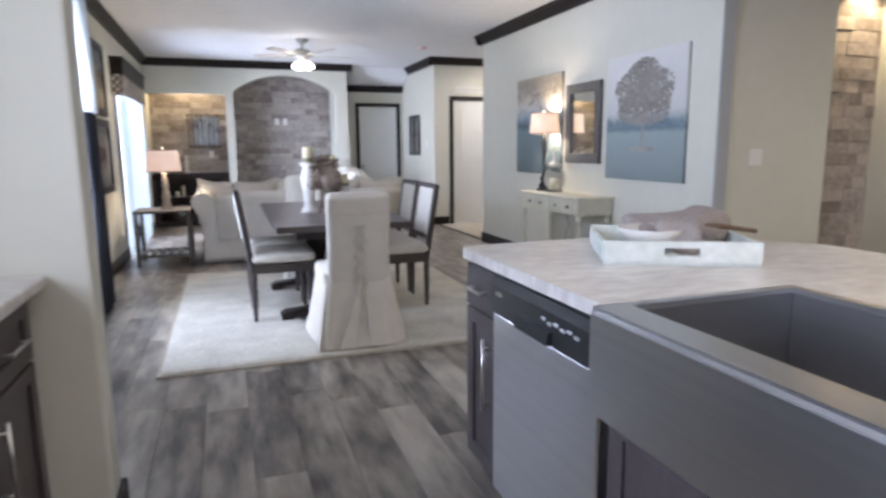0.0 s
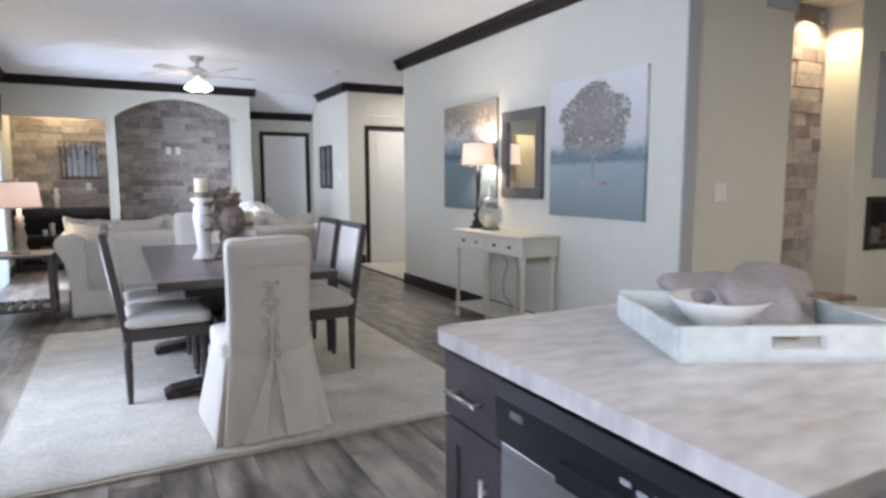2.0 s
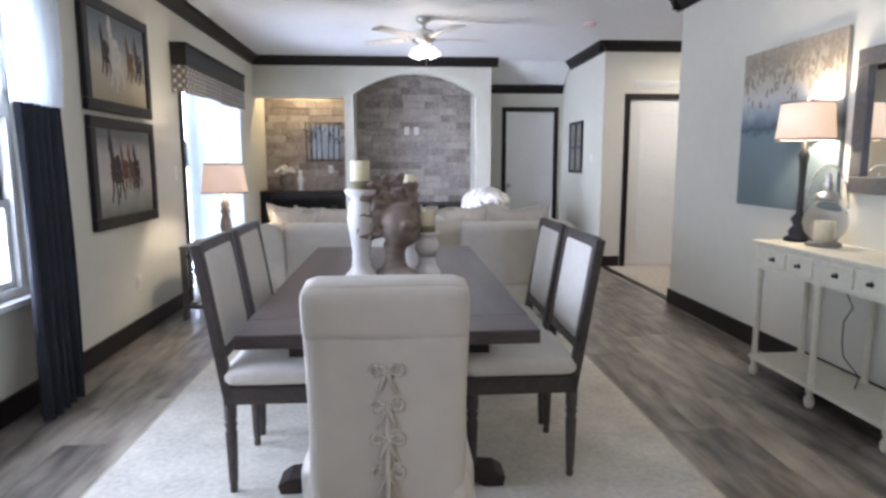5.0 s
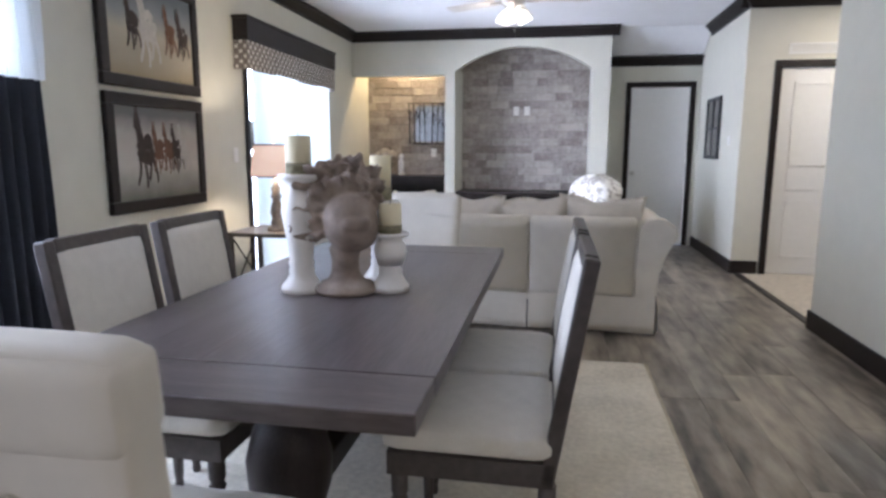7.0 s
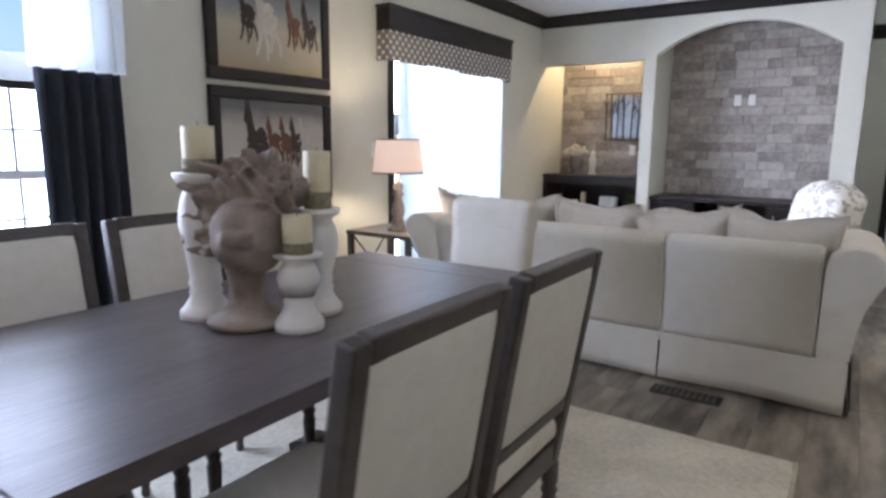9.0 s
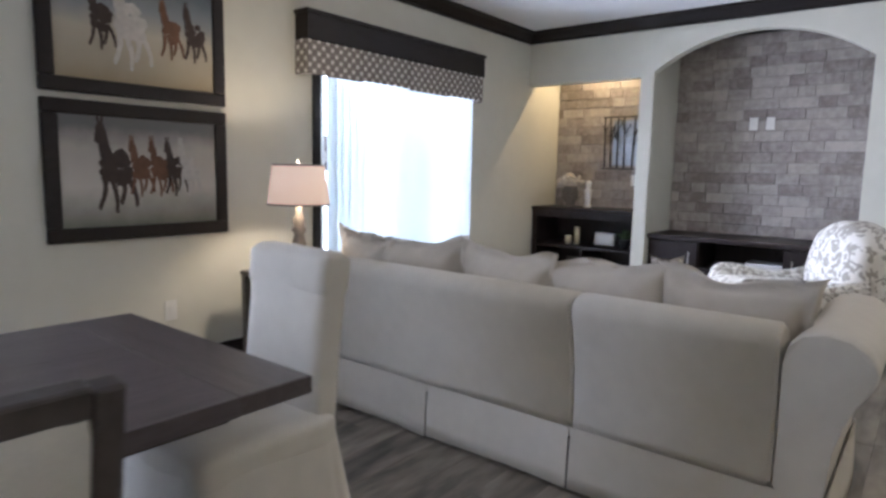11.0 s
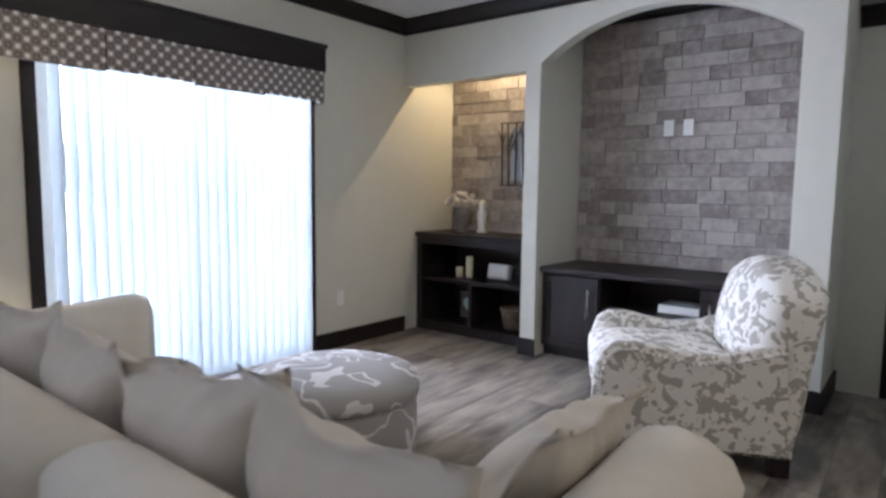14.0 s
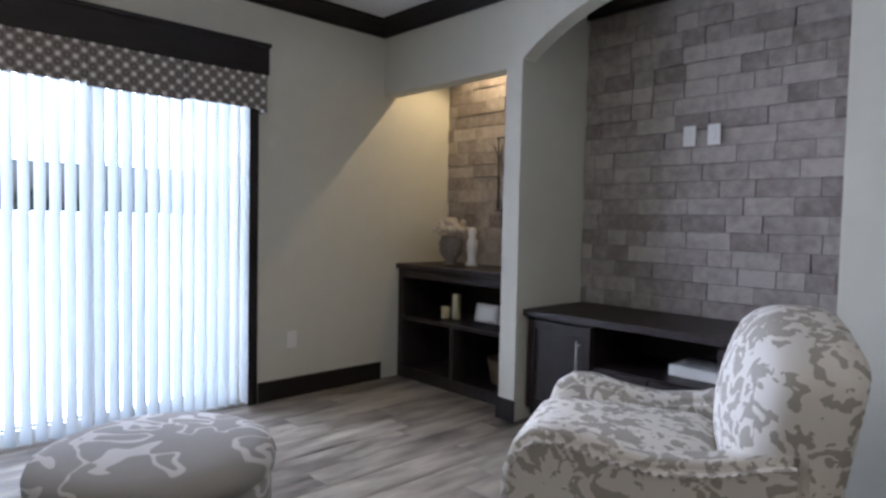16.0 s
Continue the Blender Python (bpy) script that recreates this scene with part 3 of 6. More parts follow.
gl = bmesh.new()
box(gl, W0 - 0.074, WY0 + 0.03, 0.63, W0 - 0.071, WY1 - 0.03, 1.56)
g = part("pane", gl, M_GLASS, win, "clear window glass")
g.visible_shadow = False

kw = thing("window_kitchen", "white kitchen window over the side counter", "window", kind="structure")
fr = bmesh.new()
ring(fr, -0.55, 1.05, 0.95, 2.05, 0.05, W0 - 0.10, W0 - 0.03)
part("window_frame", fr, M_WHITE, kw)
part("mullion", boxes((W0 - 0.09, 0.18, 1.10, W0 - 0.04, 0.22, 2.00)), M_WHITE, kw)

# ---- patio door ----
pat = thing("window_patio_door", "white sliding glass patio door in a dark casing", "patio door", kind="structure")
for a, b, c, e in ((PY0 - 0.07, PY0, 0, 2.05), (PY1, PY1 + 0.07, 0, 2.05), (PY0 - 0.07, PY1 + 0.07, 2.05, 2.11)):
    part("casing", cube(W0 + 0.001, a, c, W0 + 0.02, b, e, bevel=0.004, seg=1), M_TRIM, pat, "dark espresso casing")
for y0, y1, x in ((PY0 + 0.01, 8.87, W0 - 0.06), (8.80, PY1 - 0.01, W0 - 0.10)):
    fr = bmesh.new()
    ring(fr, y0, 0.02, y1, 2.04, 0.07, x - 0.018, x + 0.018)
    pan = part("door_panel", fr, M_WHITE, pat)
    g = part("pane", boxes((x - 0.002, y0 + 0.06, 0.08, x + 0.002, y1 - 0.06, 1.98)), M_GLASS, pan)
    g.visible_shadow = False
part("track", cube(W0 - 0.13, PY0, 0, W0 - 0.005, PY1, 0.02), M_NICKEL, pat)

# stones of the two niches and of the den recess
def stone_wall(parent, x0, x1, z0, z1, y, top, seed):
    rnd = random.Random(seed)
    kinds = []
    for w in (0.14, 0.20, 0.26, 0.32):
        for d in (0.018, 0.022, 0.027):
            bm = cube(0.0008, -d, 0.0008, w - 0.0008, 0, 0.0992, bevel=0.0025, seg=1)
            kinds.append((w, mesh("stone", bm, M_STONE)))
    z = z0
    while z < z1:
        x = x0 - rnd.uniform(0, 0.25)
        while x < x1:
            w, me = rnd.choice(kinds)
            a, b = max(x, x0), min(x + w, x1)
            if b - a > 0.03 and z < top((a + b) / 2):
                ob = new("stone", me)
                ob.parent = parent
                ob.matrix_basis = Matrix.LocRotScale((a, y, z), None, ((b - a) / w, 1, 1))
            x += w
        z += 0.1


# ---- kitchen ----
def bar_handle(parent, a, b, off, vertical=True):
    bm = bmesh.new()
    A, B, o = Vector(a), Vector(b), Vector(off)
    rod(bm, A + o, B + o, 0.006)
    for k in (0.12, 0.88):
        p = A.lerp(B, k)
        rod(bm, p, p + o, 0.005)
    return part("handle", bm, M_NICKEL, parent, "brushed nickel bar handle")


def front(parent, x, y0, y1, z0, z1, name="cabinet_door", shaker=True):
    """A shaker front facing -x at x."""
    leaf = part(name, cube(x, y0, z0, x + 0.012, y1, z1), M_CABINET, parent)
    if shaker:
        w = 0.055
        for q in ((y0, z0, y1, z0 + w), (y0, z1 - w, y1, z1), (y0, z0 + w, y0 + w, z1 - w), (y1 - w, z0 + w, y1, z1 - w)):
            part("front_rail", cube(x - 0.010, q[0], q[1], x - 0.0005, q[2], q[3], bevel=0.0015, seg=1), M_CABINET, leaf)
    else:
        part("front_panel", cube(x - 0.010, y0, z0, x - 0.0005, y1, z1, bevel=0.0015, seg=1), M_CABINET, leaf)
    return leaf


X0 = 1.36
cab = thing("base_cabinet", "dark grey-brown cabinet with drawer at the island end", "cabinet", (0, 0, 0))
part("carcass", boxes((X0 + 0.014, 1.635, 0.10, 2.05, 1.90, 0.868), (X0 + 0.06, 1.635, 0, 2.05, 1.90, 0.10)), M_CABINET, cab)
d = front(cab, X0, 1.64, 1.895, 0.70, 0.855, "drawer", False)
bar_handle(d, (X0 - 0.010, 1.70, 0.775), (X0 - 0.010, 1.84, 0.775), (-0.03, 0, 0))
d = front(cab, X0, 1.64, 1.895, 0.11, 0.69)
bar_handle(d, (X0 - 0.010, 1.675, 0.36), (X0 - 0.010, 1.675, 0.62), (-0.03, 0, 0))
dw = thing("dishwasher", "stainless steel dishwasher with a black control panel", "dishwasher")
part("tub", boxes((X0 + 0.02, 0.985, 0.10, 1.95, 1.625, 0.865)), M_BLACK, dw)
part("door_panel", cube(X0 - 0.025, 0.99, 0.10, X0 + 0.019, 1.62, 0.735, bevel=0.006), M_STEEL, dw, "brushed stainless door")
cp = part("control_panel", extrude([(X0 - 0.035, 0.74), (X0 + 0.019, 0.74), (X0 + 0.019, 0.86), (X0 - 0.02, 0.86), (X0 - 0.04, 0.835)], 0.63, "y", 0.99), M_BLACK, dw, "glossy black control panel")
part("handle_recess", extrude([(X0 - 0.055, 0.745), (X0 - 0.034, 0.742), (X0 - 0.036, 0.785), (X0 - 0.05, 0.78)], 0.20, "y", 1.20), M_BLACK, cp)
for k in range(6):
    part("button", cube(X0 - 0.0425, 1.06 + 0.035 * k, 0.80 + 0.006 * (k % 2), X0 - 0.036, 1.08 + 0.035 * k, 0.808 + 0.006 * (k % 2)), M_GREY, cp, "pale printed button mark")
part("maker_mark", cube(X0 - 0.0425, 1.52, 0.805, X0 - 0.036, 1.56, 0.818), M_NICKEL, cp)
part("toe_kick", boxes((X0 + 0.05, 0.985, 0.0, X0 + 0.07, 1.625, 0.10)), M_BLACK, dw)
sc = thing("sink_cabinet", "dark grey-brown cabinet under the farmhouse sink", "cabinet")
part("carcass", boxes((X0 + 0.014, 0.08, 0.10, 2.05, 0.98, 0.64), (X0 + 0.06, 0.08, 0, 2.05, 0.98, 0.10)), M_CABINET, sc)
for y0, y1 in ((0.535, 0.965), (0.095, 0.525)):
    d = front(sc, X0, y0, y1, 0.11, 0.655)
cs = thing("base_cabinet", "dark grey-brown cabinet beyond the sink", "cabinet")
part("carcass", boxes((X0 + 0.014, -1.2, 0.10, 2.05, 0.07, 0.868), (X0 + 0.06, -1.2, 0, 2.05, 0.07, 0.10)), M_CABINET, cs)
for k in range(2):
    front(cs, X0, -1.19 + 0.63 * k, -0.57 + 0.63 * k, 0.11, 0.855)
solid("island_back_panel", cube(2.06, -1.2, 0, 2.12, 1.90, 0.868), M_CABINET, "dark panel at the back of the island", "panel")
sink = thing("farmhouse_sink", "stainless steel farmhouse sink with deep apron", "sink")
SX0, SX1, SY0, SY1 = 1.280, 1.90, 0.10, 0.965
rim = bmesh.new()
box(rim, SX0, SY0, 0.66, SX0 + 0.10, SY1, 0.918)
bmesh.ops.bevel(rim, geom=[e for e in rim.edges if abs(e.verts[0].co.x - e.verts[1].co.x) < 1e-6 and min(v.co.x for v in e.verts) < SX0 + 0.01], offset=0.014, segments=3, affect="EDGES")
part("apron", rim, M_STEEL, sink, "brushed stainless apron front")
part("rim", boxes((SX0 + 0.10, SY1 - 0.03, 0.70, SX1, SY1, 0.917), (SX0 + 0.10, SY0, 0.70, SX1, SY0 + 0.03, 0.917), (SX1 - 0.03, SY0 + 0.03, 0.70, SX1, SY1 - 0.03, 0.917)), M_STEEL, sink)
# thin linings in the darkened steel carry the basin's painted shade
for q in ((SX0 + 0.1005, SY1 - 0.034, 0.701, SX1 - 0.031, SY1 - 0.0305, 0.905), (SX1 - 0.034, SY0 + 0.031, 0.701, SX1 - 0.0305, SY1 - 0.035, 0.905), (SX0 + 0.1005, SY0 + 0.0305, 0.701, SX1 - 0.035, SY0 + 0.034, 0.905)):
    part("basin_wall", cube(*q), M_BASIN_SHADED, sink)
part("basin", boxes((SX0 + 0.10, SY0 + 0.03, 0.68, SX1 - 0.03, SY1 - 0.03, 0.70)), M_BASIN_SHADED, sink)
part("drain", lathe(((0.045, 0), (0.045, 0.004), (0.03, 0.002), (0.0, 0.002)), 20, (1.66, 0.53, 0.7)), M_NICKEL, sink)
# worktop with rounded far corners, cut out for the sink
wt = joined(extrude([(1.335, SY1 + 0.003), (2.62, SY1 + 0.003), (2.62, 1.45), (2.36, 1.80), (2.20, 1.93), (1.375, 1.937), (1.345, 1.925), (1.335, 1.895)], 0.038, "z", 0.872),
            boxes((SX1 + 0.003, SY0 - 0.003, 0.872, 2.62, SY1 + 0.003, 0.91), (1.335, -1.22, 0.872, 2.62, SY0 - 0.003, 0.91)))
solid("worktop", wt, M_COUNTER, "grey-cream stone-look laminate island worktop", "worktop")
fc = thing("faucet", "chrome kitchen faucet on the island worktop", "faucet", (2.0, 0.56, 0.91))
part("base_plate", soft(0.06, 0.26, 0.012, 0.006, at=(0, 0, 0.006), n=3), M_NICKEL, fc)
fb = bmesh.new()
pp = [Vector((0, 0, 0.01)), Vector((0, 0, 0.28))] + [Vector((-0.10 + 0.10 * math.cos(a * math.pi / 8), 0, 0.28 + 0.10 * math.sin(a * math.pi / 8))) for a in range(1, 9)] + [Vector((-0.2, 0, 0.2))]
for a, b in zip(pp, pp[1:]):
    rod(fb, a, b, 0.013, 12)
part("spout", fb, M_NICKEL, fc)
part("lever", joined(rod(bmesh.new(), (0, 0.09, 0.012), (0, 0.09, 0.05), 0.016, 12), rod(bmesh.new(), (0, 0.09, 0.05), (-0.07, 0.10, 0.075), 0.006)), M_NICKEL, fc)
# tray with bowl, cloth and wooden spoon
ty = thing("serving_tray", "whitewashed wooden serving tray on the worktop", "tray", (1.925, 1.485, 0.911), -27)
TW, TD, TH = 0.47, 0.40, 0.07
part("tray_bottom", cube(-TW / 2, -TD / 2, 0, TW / 2, TD / 2, 0.012), M_TRAY, ty)
for s in (-1, 1):
    part("tray_side", boxes((-TW / 2, s * TD / 2 - 0.008, 0.012, TW / 2, s * TD / 2 + 0.008, 0.030), (-TW / 2, s * TD / 2 - 0.008, 0.030, -0.055, s * TD / 2 + 0.008, 0.056), (0.055, s * TD / 2 - 0.008, 0.030, TW / 2, s * TD / 2 + 0.008, 0.056), (-TW / 2, s * TD / 2 - 0.008, 0.056, TW / 2, s * TD / 2 + 0.008, TH + 0.006)), M_TRAY, ty)
    part("tray_side", cube(s * TW / 2 - 0.008, -TD / 2 + 0.009, 0.012, s * TW / 2 + 0.008, TD / 2 - 0.009, TH, bevel=0.003), M_TRAY, ty)
solid("bowl", lathe(((0.045, 0), (0.05, 0.006), (0.085, 0.04), (0.115, 0.075), (0.112, 0.077), (0.08, 0.042), (0.04, 0.012), (0.0, 0.010)), 28), M_CERAMIC, "white ceramic bowl on the tray", "bowl", at=(1.90, 1.54, 0.924))
solid("napkin", soft(0.34, 0.20, 0.10, 0.04, 0.4, 26, 0.06, seed=4), M_THROW, "crumpled taupe cloth on the tray", "napkin", at=(2.08, 1.55, 0.992), rz=30)
solid("napkin", soft(0.20, 0.16, 0.05, 0.025, 0.5, 10, 0.05, seed=9), M_THROW, "crumpled taupe cloth beside the bowl", "napkin", at=(2.00, 1.66, 0.99), rz=-10)
sp = rod(bmesh.new(), (2.02, 1.36, 1.02), (2.24, 1.42, 0.985), 0.008)
solid("wooden_spoon", joined(sp, soft(0.06, 0.045, 0.012, 0.006, n=3, at=(2.005, 1.356, 1.024))), mat("spoon_wood", (0.16, 0.10, 0.06), 0.6), "brown wooden spoon lying on the cloth", "spoon")
# counter run on the other side, ending at the pantry wall
lc = thing("base_cabinet", "dark grey-brown cabinet under the side counter", "cabinet")
part("carcass", boxes((W0 + 0.002, -1.5, 0.10, -0.085, 1.85, 0.868), (W0 + 0.002, -1.5, 0, -0.14, 1.85, 0.10)), M_CABINET, lc)
for y0, y1 in ((1.45, 1.845), (1.04, 1.44), (0.63, 1.03)):
    for z0, z1 in ((0.11, 0.66), (0.67, 0.855)):
        dd = part("cabinet_door" if z0 < 0.5 else "drawer", cube(-0.084, y0, z0, -0.072, y1, z1), M_CABINET, lc)
        for q in ((y0, z0, y1, z0 + 0.05), (y0, z1 - 0.05, y1, z1), (y0, z0 + 0.05, y0 + 0.05, z1 - 0.05), (y1 - 0.05, z0 + 0.05, y1, z1 - 0.05)):
            part("front_rail", cube(-0.0715, q[0], q[1], -0.062, q[2], q[3], bevel=0.0015, seg=1), M_CABINET, dd)
        if z0 < 0.5:
            bar_handle(dd, (-0.062, y0 + 0.03, 0.40), (-0.062, y0 + 0.03, 0.62), (0.03, 0, 0))
        else:
            bar_handle(dd, (-0.062, y0 + 0.12, 0.76), (-0.062, y1 - 0.12, 0.76), (0.03, 0, 0))
solid("worktop", cube(W0 + 0.002, -1.5, 0.872, -0.02, 1.905, 0.91, bevel=0.008), M_COUNTER, "grey-cream laminate side counter", "worktop")

# ---- dining ----
rug = thing("area_rug", "pale cream shag rug under the dining table", "rug")
part("rug_body", soft(2.44, 3.02, 0.024, 0.012, n=30, wobble=0.004, at=(1.31, 4.97, 0.0125)), M_RUG, rug)
part("binding", joined(boxes((0.07, 3.44, 0.0, 2.55, 3.47, 0.012), (0.07, 6.47, 0.0, 2.55, 6.50, 0.012), (0.07, 3.47, 0, 0.095, 6.47, 0.012), (2.525, 3.47, 0, 2.55, 6.47, 0.012))), M_RUGEDGE, rug, "tan bound edge")

ZR = 0.024
tb = thing("dining_table", "dark brown wooden trestle dining table with end leaves", "table")
TX0, TX1, TY0, TY1 = 0.805, 1.745, 3.93, 5.92
nb = 5
for k in range(nb):
    a, b = TX0 + (TX1 - TX0) * k / nb, TX0 + (TX1 - TX0) * (k + 1) / nb
    part("tabletop_board", cube(a, TY0 + 0.1985, 0.725, b, TY1 - 0.1985, 0.770, bevel=0.0005, seg=1), M_TABLE, tb)
for y0, y1 in ((TY0, TY0 + 0.196), (TY1 - 0.196, TY1)):
    part("breadboard_end", cube(TX0, y0, 0.725, TX1, y1, 0.770, bevel=0.004), M_TABLEB, tb)
part("apron", boxes((TX0 + 0.14, TY0 + 0.14, 0.655, TX1 - 0.14, TY0 + 0.17, 0.724), (TX0 + 0.14, TY1 - 0.17, 0.655, TX1 - 0.14, TY1 - 0.14, 0.724), (TX0 + 0.14, TY0 + 0.17, 0.655, TX0 + 0.17, TY1 - 0.17, 0.724), (TX1 - 0.17, TY0 + 0.17, 0.655, TX1 - 0.14, TY1 - 0.17, 0.724)), M_DARKWOOD, tb)
PED = ((0.10, 0.0), (0.10, 0.03), (0.07, 0.05), (0.085, 0.10), (0.115, 0.20), (0.12, 0.28), (0.10, 0.36), (0.07, 0.42), (0.065, 0.46), (0.09, 0.49), (0.09, 0.55))
for y in (4.40, 5.45):
    part("pedestal", lathe(PED, 24, (1.275, y, ZR + 0.10)), M_DARKWOOD, tb)
    part("pedestal_head", cube(0.98, y - 0.06, ZR + 0.651, 1.57, y + 0.06, 0.7245, bevel=0.008), M_DARKWOOD, tb)
    ft = [(-0.43, 0.0), (-0.36, 0.0), (-0.30, 0.03), (0.30, 0.03), (0.36, 0.0), (0.43, 0.0), (0.44, 0.035), (0.40, 0.06), (0.25, 0.075), (0.14, 0.10), (-0.14, 0.10), (-0.25, 0.075), (-0.40, 0.06), (-0.44, 0.035)]
    part("trestle_foot", extrude([(1.275 + p, ZR + 0.001 + q) for p, q in ft], 0.12, "y", y - 0.06), M_DARKWOOD, tb)
part("stretcher", cube(1.235, 4.50, 0.22, 1.315, 5.40, 0.30, bevel=0.006), M_DARKWOOD, tb)


def side_chair(at, rz):
    """Faces local +x. Origin on the floor under the seat's middle."""
    c = thing("dining_chair", "dark wood dining chair with cream upholstered seat and back", "chair", at, rz, "side chairs at the dining table")
    part("seat", soft(0.47, 0.47, 0.085, 0.035, 0.25, 8, at=(0.02, 0, 0.465)), M_LINEN, c, "cream linen seat pad")
    part("seat_rail", joined(boxes((-0.21, -0.225, 0.36, 0.235, -0.195, 0.425), (-0.21, 0.195, 0.36, 0.235, 0.225, 0.425), (0.205, -0.195, 0.36, 0.235, 0.195, 0.425), (-0.21, -0.195, 0.36, -0.18, 0.195, 0.425))), M_CHAIRWOOD, c)
    leg = ((0.013, 0), (0.016, 0.015), (0.013, 0.03), (0.017, 0.05), (0.023, 0.24), (0.018, 0.26), (0.025, 0.275), (0.018, 0.29), (0.024, 0.30), (0.024, 0.36))
    for sx, sy in ((1, -1), (1, 1), (-1, -1), (-1, 1)):
        part("leg", lathe(leg, 12, (0.205 if sx > 0 else -0.195, 0.20 * sy, 0)), M_CHAIRWOOD, c)
    tilt = pose(-0.20, 0, 0.42, 0, -9, 0)
    for sy in (-1, 1):
        b = cube(-0.02, sy * 0.205 - 0.02, -0.06, 0.02, sy * 0.205 + 0.02, 0.555, bevel=0.006)
        bmesh.ops.transform(b, matrix=tilt, verts=b.verts)
        part("back_post", b, M_CHAIRWOOD, c)
    for z0, z1 in ((0.515, 0.56), (0.11, 0.15)):
        b = cube(-0.018, -0.186, z0, 0.018, 0.186, z1, bevel=0.006)
        bmesh.ops.transform(b, matrix=tilt, verts=b.verts)
        part("back_rail", b, M_CHAIRWOOD, c)
    b = soft(0.05, 0.375, 0.38, 0.02, 0.3, 8, at=(0, 0, 0.337))
    bmesh.ops.transform(b, matrix=tilt, verts=b.verts)
    part("back_pad", b, M_LINEN, c, "cream linen back panel")
    return c


ch = side_chair((0.855, 4.58, ZR), 0)
copy_thing(ch, pose(0.855, 5.09, ZR, 0, 0, 0))
copy_thing(ch, pose(1.795, 4.61, ZR, 0, 0, 180))
copy_thing(ch, pose(1.795, 5.11, ZR, 0, 0, 180))


def parsons(at, rz, ties):
    """Slipcovered chair facing local +y; its back is at -y."""
    c = thing("slipcovered_chair", "cream slipcovered dining chair with a floor-length skirt" + (" tied at the back" if ties else ""), "chair", at, rz, "chairs at the table ends")
    part("back", soft(0.395, 0.10, 0.62, 0.03, 0.15, 10, 0.006, at=(0, -0.21, 0.68), m=pose(0, 0, 0, 6, 0, 0)), M_SLIP, c)
    part("seat", soft(0.45, 0.47, 0.12, 0.035, 0.15, 8, 0.005, at=(0, 0.02, 0.44)), M_SLIP, c)
    sk = bmesh.new()
    n, rows = 96, 8
    gr = []
    for r in range(rows + 1):
        f = r / rows
        ringv = []
        for k in range(n):
            u = 2 * math.pi * k / n
            hx, hy = 0.215 + 0.070 * f, 0.24 + 0.05 * f
            e = 0.22
            cx, cy = math.cos(u), math.sin(u)
            x = hx * math.copysign(abs(cx) ** e, cx)
            y = hy * math.copysign(abs(cy) ** e, cy)
            fold = 1 + f * 0.045 * math.sin(9 * u + 1.3 * math.sin(3 * u)) + f * 0.02 * math.sin(23 * u)
            ringv.append(sk.verts.new((x * fold, 0.01 + y * fold, 0.47 - f * 0.463)))
        gr.append(ringv)
    for a, b in zip(gr, gr[1:]):
        for k in range(n):
            sk.faces.new((a[k], a[(k + 1) % n], b[(k + 1) % n], b[k])).smooth = True
    sk.faces.new(gr[0])
    part("skirt", sk, M_SLIP, c)
    part("top_hem", soft(0.402, 0.115, 0.14, 0.03, 0, 8, 0.004, at=(0, -0.236, 0.912), m=pose(0, 0, 0, 6, 0, 0)), M_SLIP, c)
    if ties:
        part("back_placket", cube(-0.006, -0.270, 0.30, 0.006, -0.249, 0.86, bevel=0.003, seg=1), M_SLIP, c)
        for k in range(5):
            z = 0.775 - 0.09 * k
            y = -0.279 + (0.8 - z) * 0.10
            t = bmesh.new()
            for s in (-1, 1):
                pr = Vector((0, y - 0.008, z))
                pts = [pr]
                for q in range(1, 9):
                    a = q / 8 * 2 * math.pi
                    pts.append(Vector((s * 0.040 * math.sin(a / 2), y - 0.010, z + 0.014 * math.sin(a))))
                for p0, p1 in zip(pts, pts[1:]):
                    rod(t, p0, p1, 0.005, 6)
                rod(t, pr, (s * 0.022, y - 0.004, z - 0.06), 0.005, 6)
            part("tie_bow", t, M_SLIP, c, "knotted cotton tie")
        for s in (-1, 1):
            part("skirt_pleat", extrude([(s * 0.004, 0.42), (s * 0.16, 0.012), (s * 0.05, 0.012)], 0.012, "y", -0.30 - 0.0), M_SLIP, c)
    return c


parsons((1.275, 3.785, ZR), 0, True)
parsons((1.275, 6.01, ZR), 180, False)

# candlesticks and bust on the table
def candlestick(at, h, r, wax_h):
    c = thing("candlestick", "crackled white ceramic candlestick with a pillar candle", "candlestick", at, 0, "candlesticks on the dining table")
    p = ((r * 1.05, 0), (r * 1.05, 0.02), (r * 0.85, 0.035), (r * 0.62, 0.06), (r * 0.66, 0.075), (r * 0.58, 0.085), (r * 0.66, 0.10), (r * 0.58, 0.11), (r * 0.70, h * 0.45), (r * 0.92, h * 0.68), (r * 0.80, h * 0.82), (r * 0.60, h * 0.90), (r * 1.0, h * 0.96), (r * 1.05, h), (0.0, h))
    part("holder", lathe(p, 24), M_CERAMIC, c)
    part("candle", lathe(((r * 0.62, 0), (r * 0.62, wax_h), (r * 0.5, wax_h + 0.001), (0.0, wax_h - 0.004)), 20, (0, 0, h)), M_WAX, c, "ivory pillar candle")
    part("candle_wrap", lathe(((r * 0.64, 0.002), (r * 0.64, wax_h * 0.3)), 20, (0, 0, h)), M_WAXDARK, c)
    rodb = rod(bmesh.new(), (0, 0, h + wax_h - 0.005), (0.002, 0, h + wax_h + 0.012), 0.0012, 5)
    part("wick", rodb, M_BLACK, c)


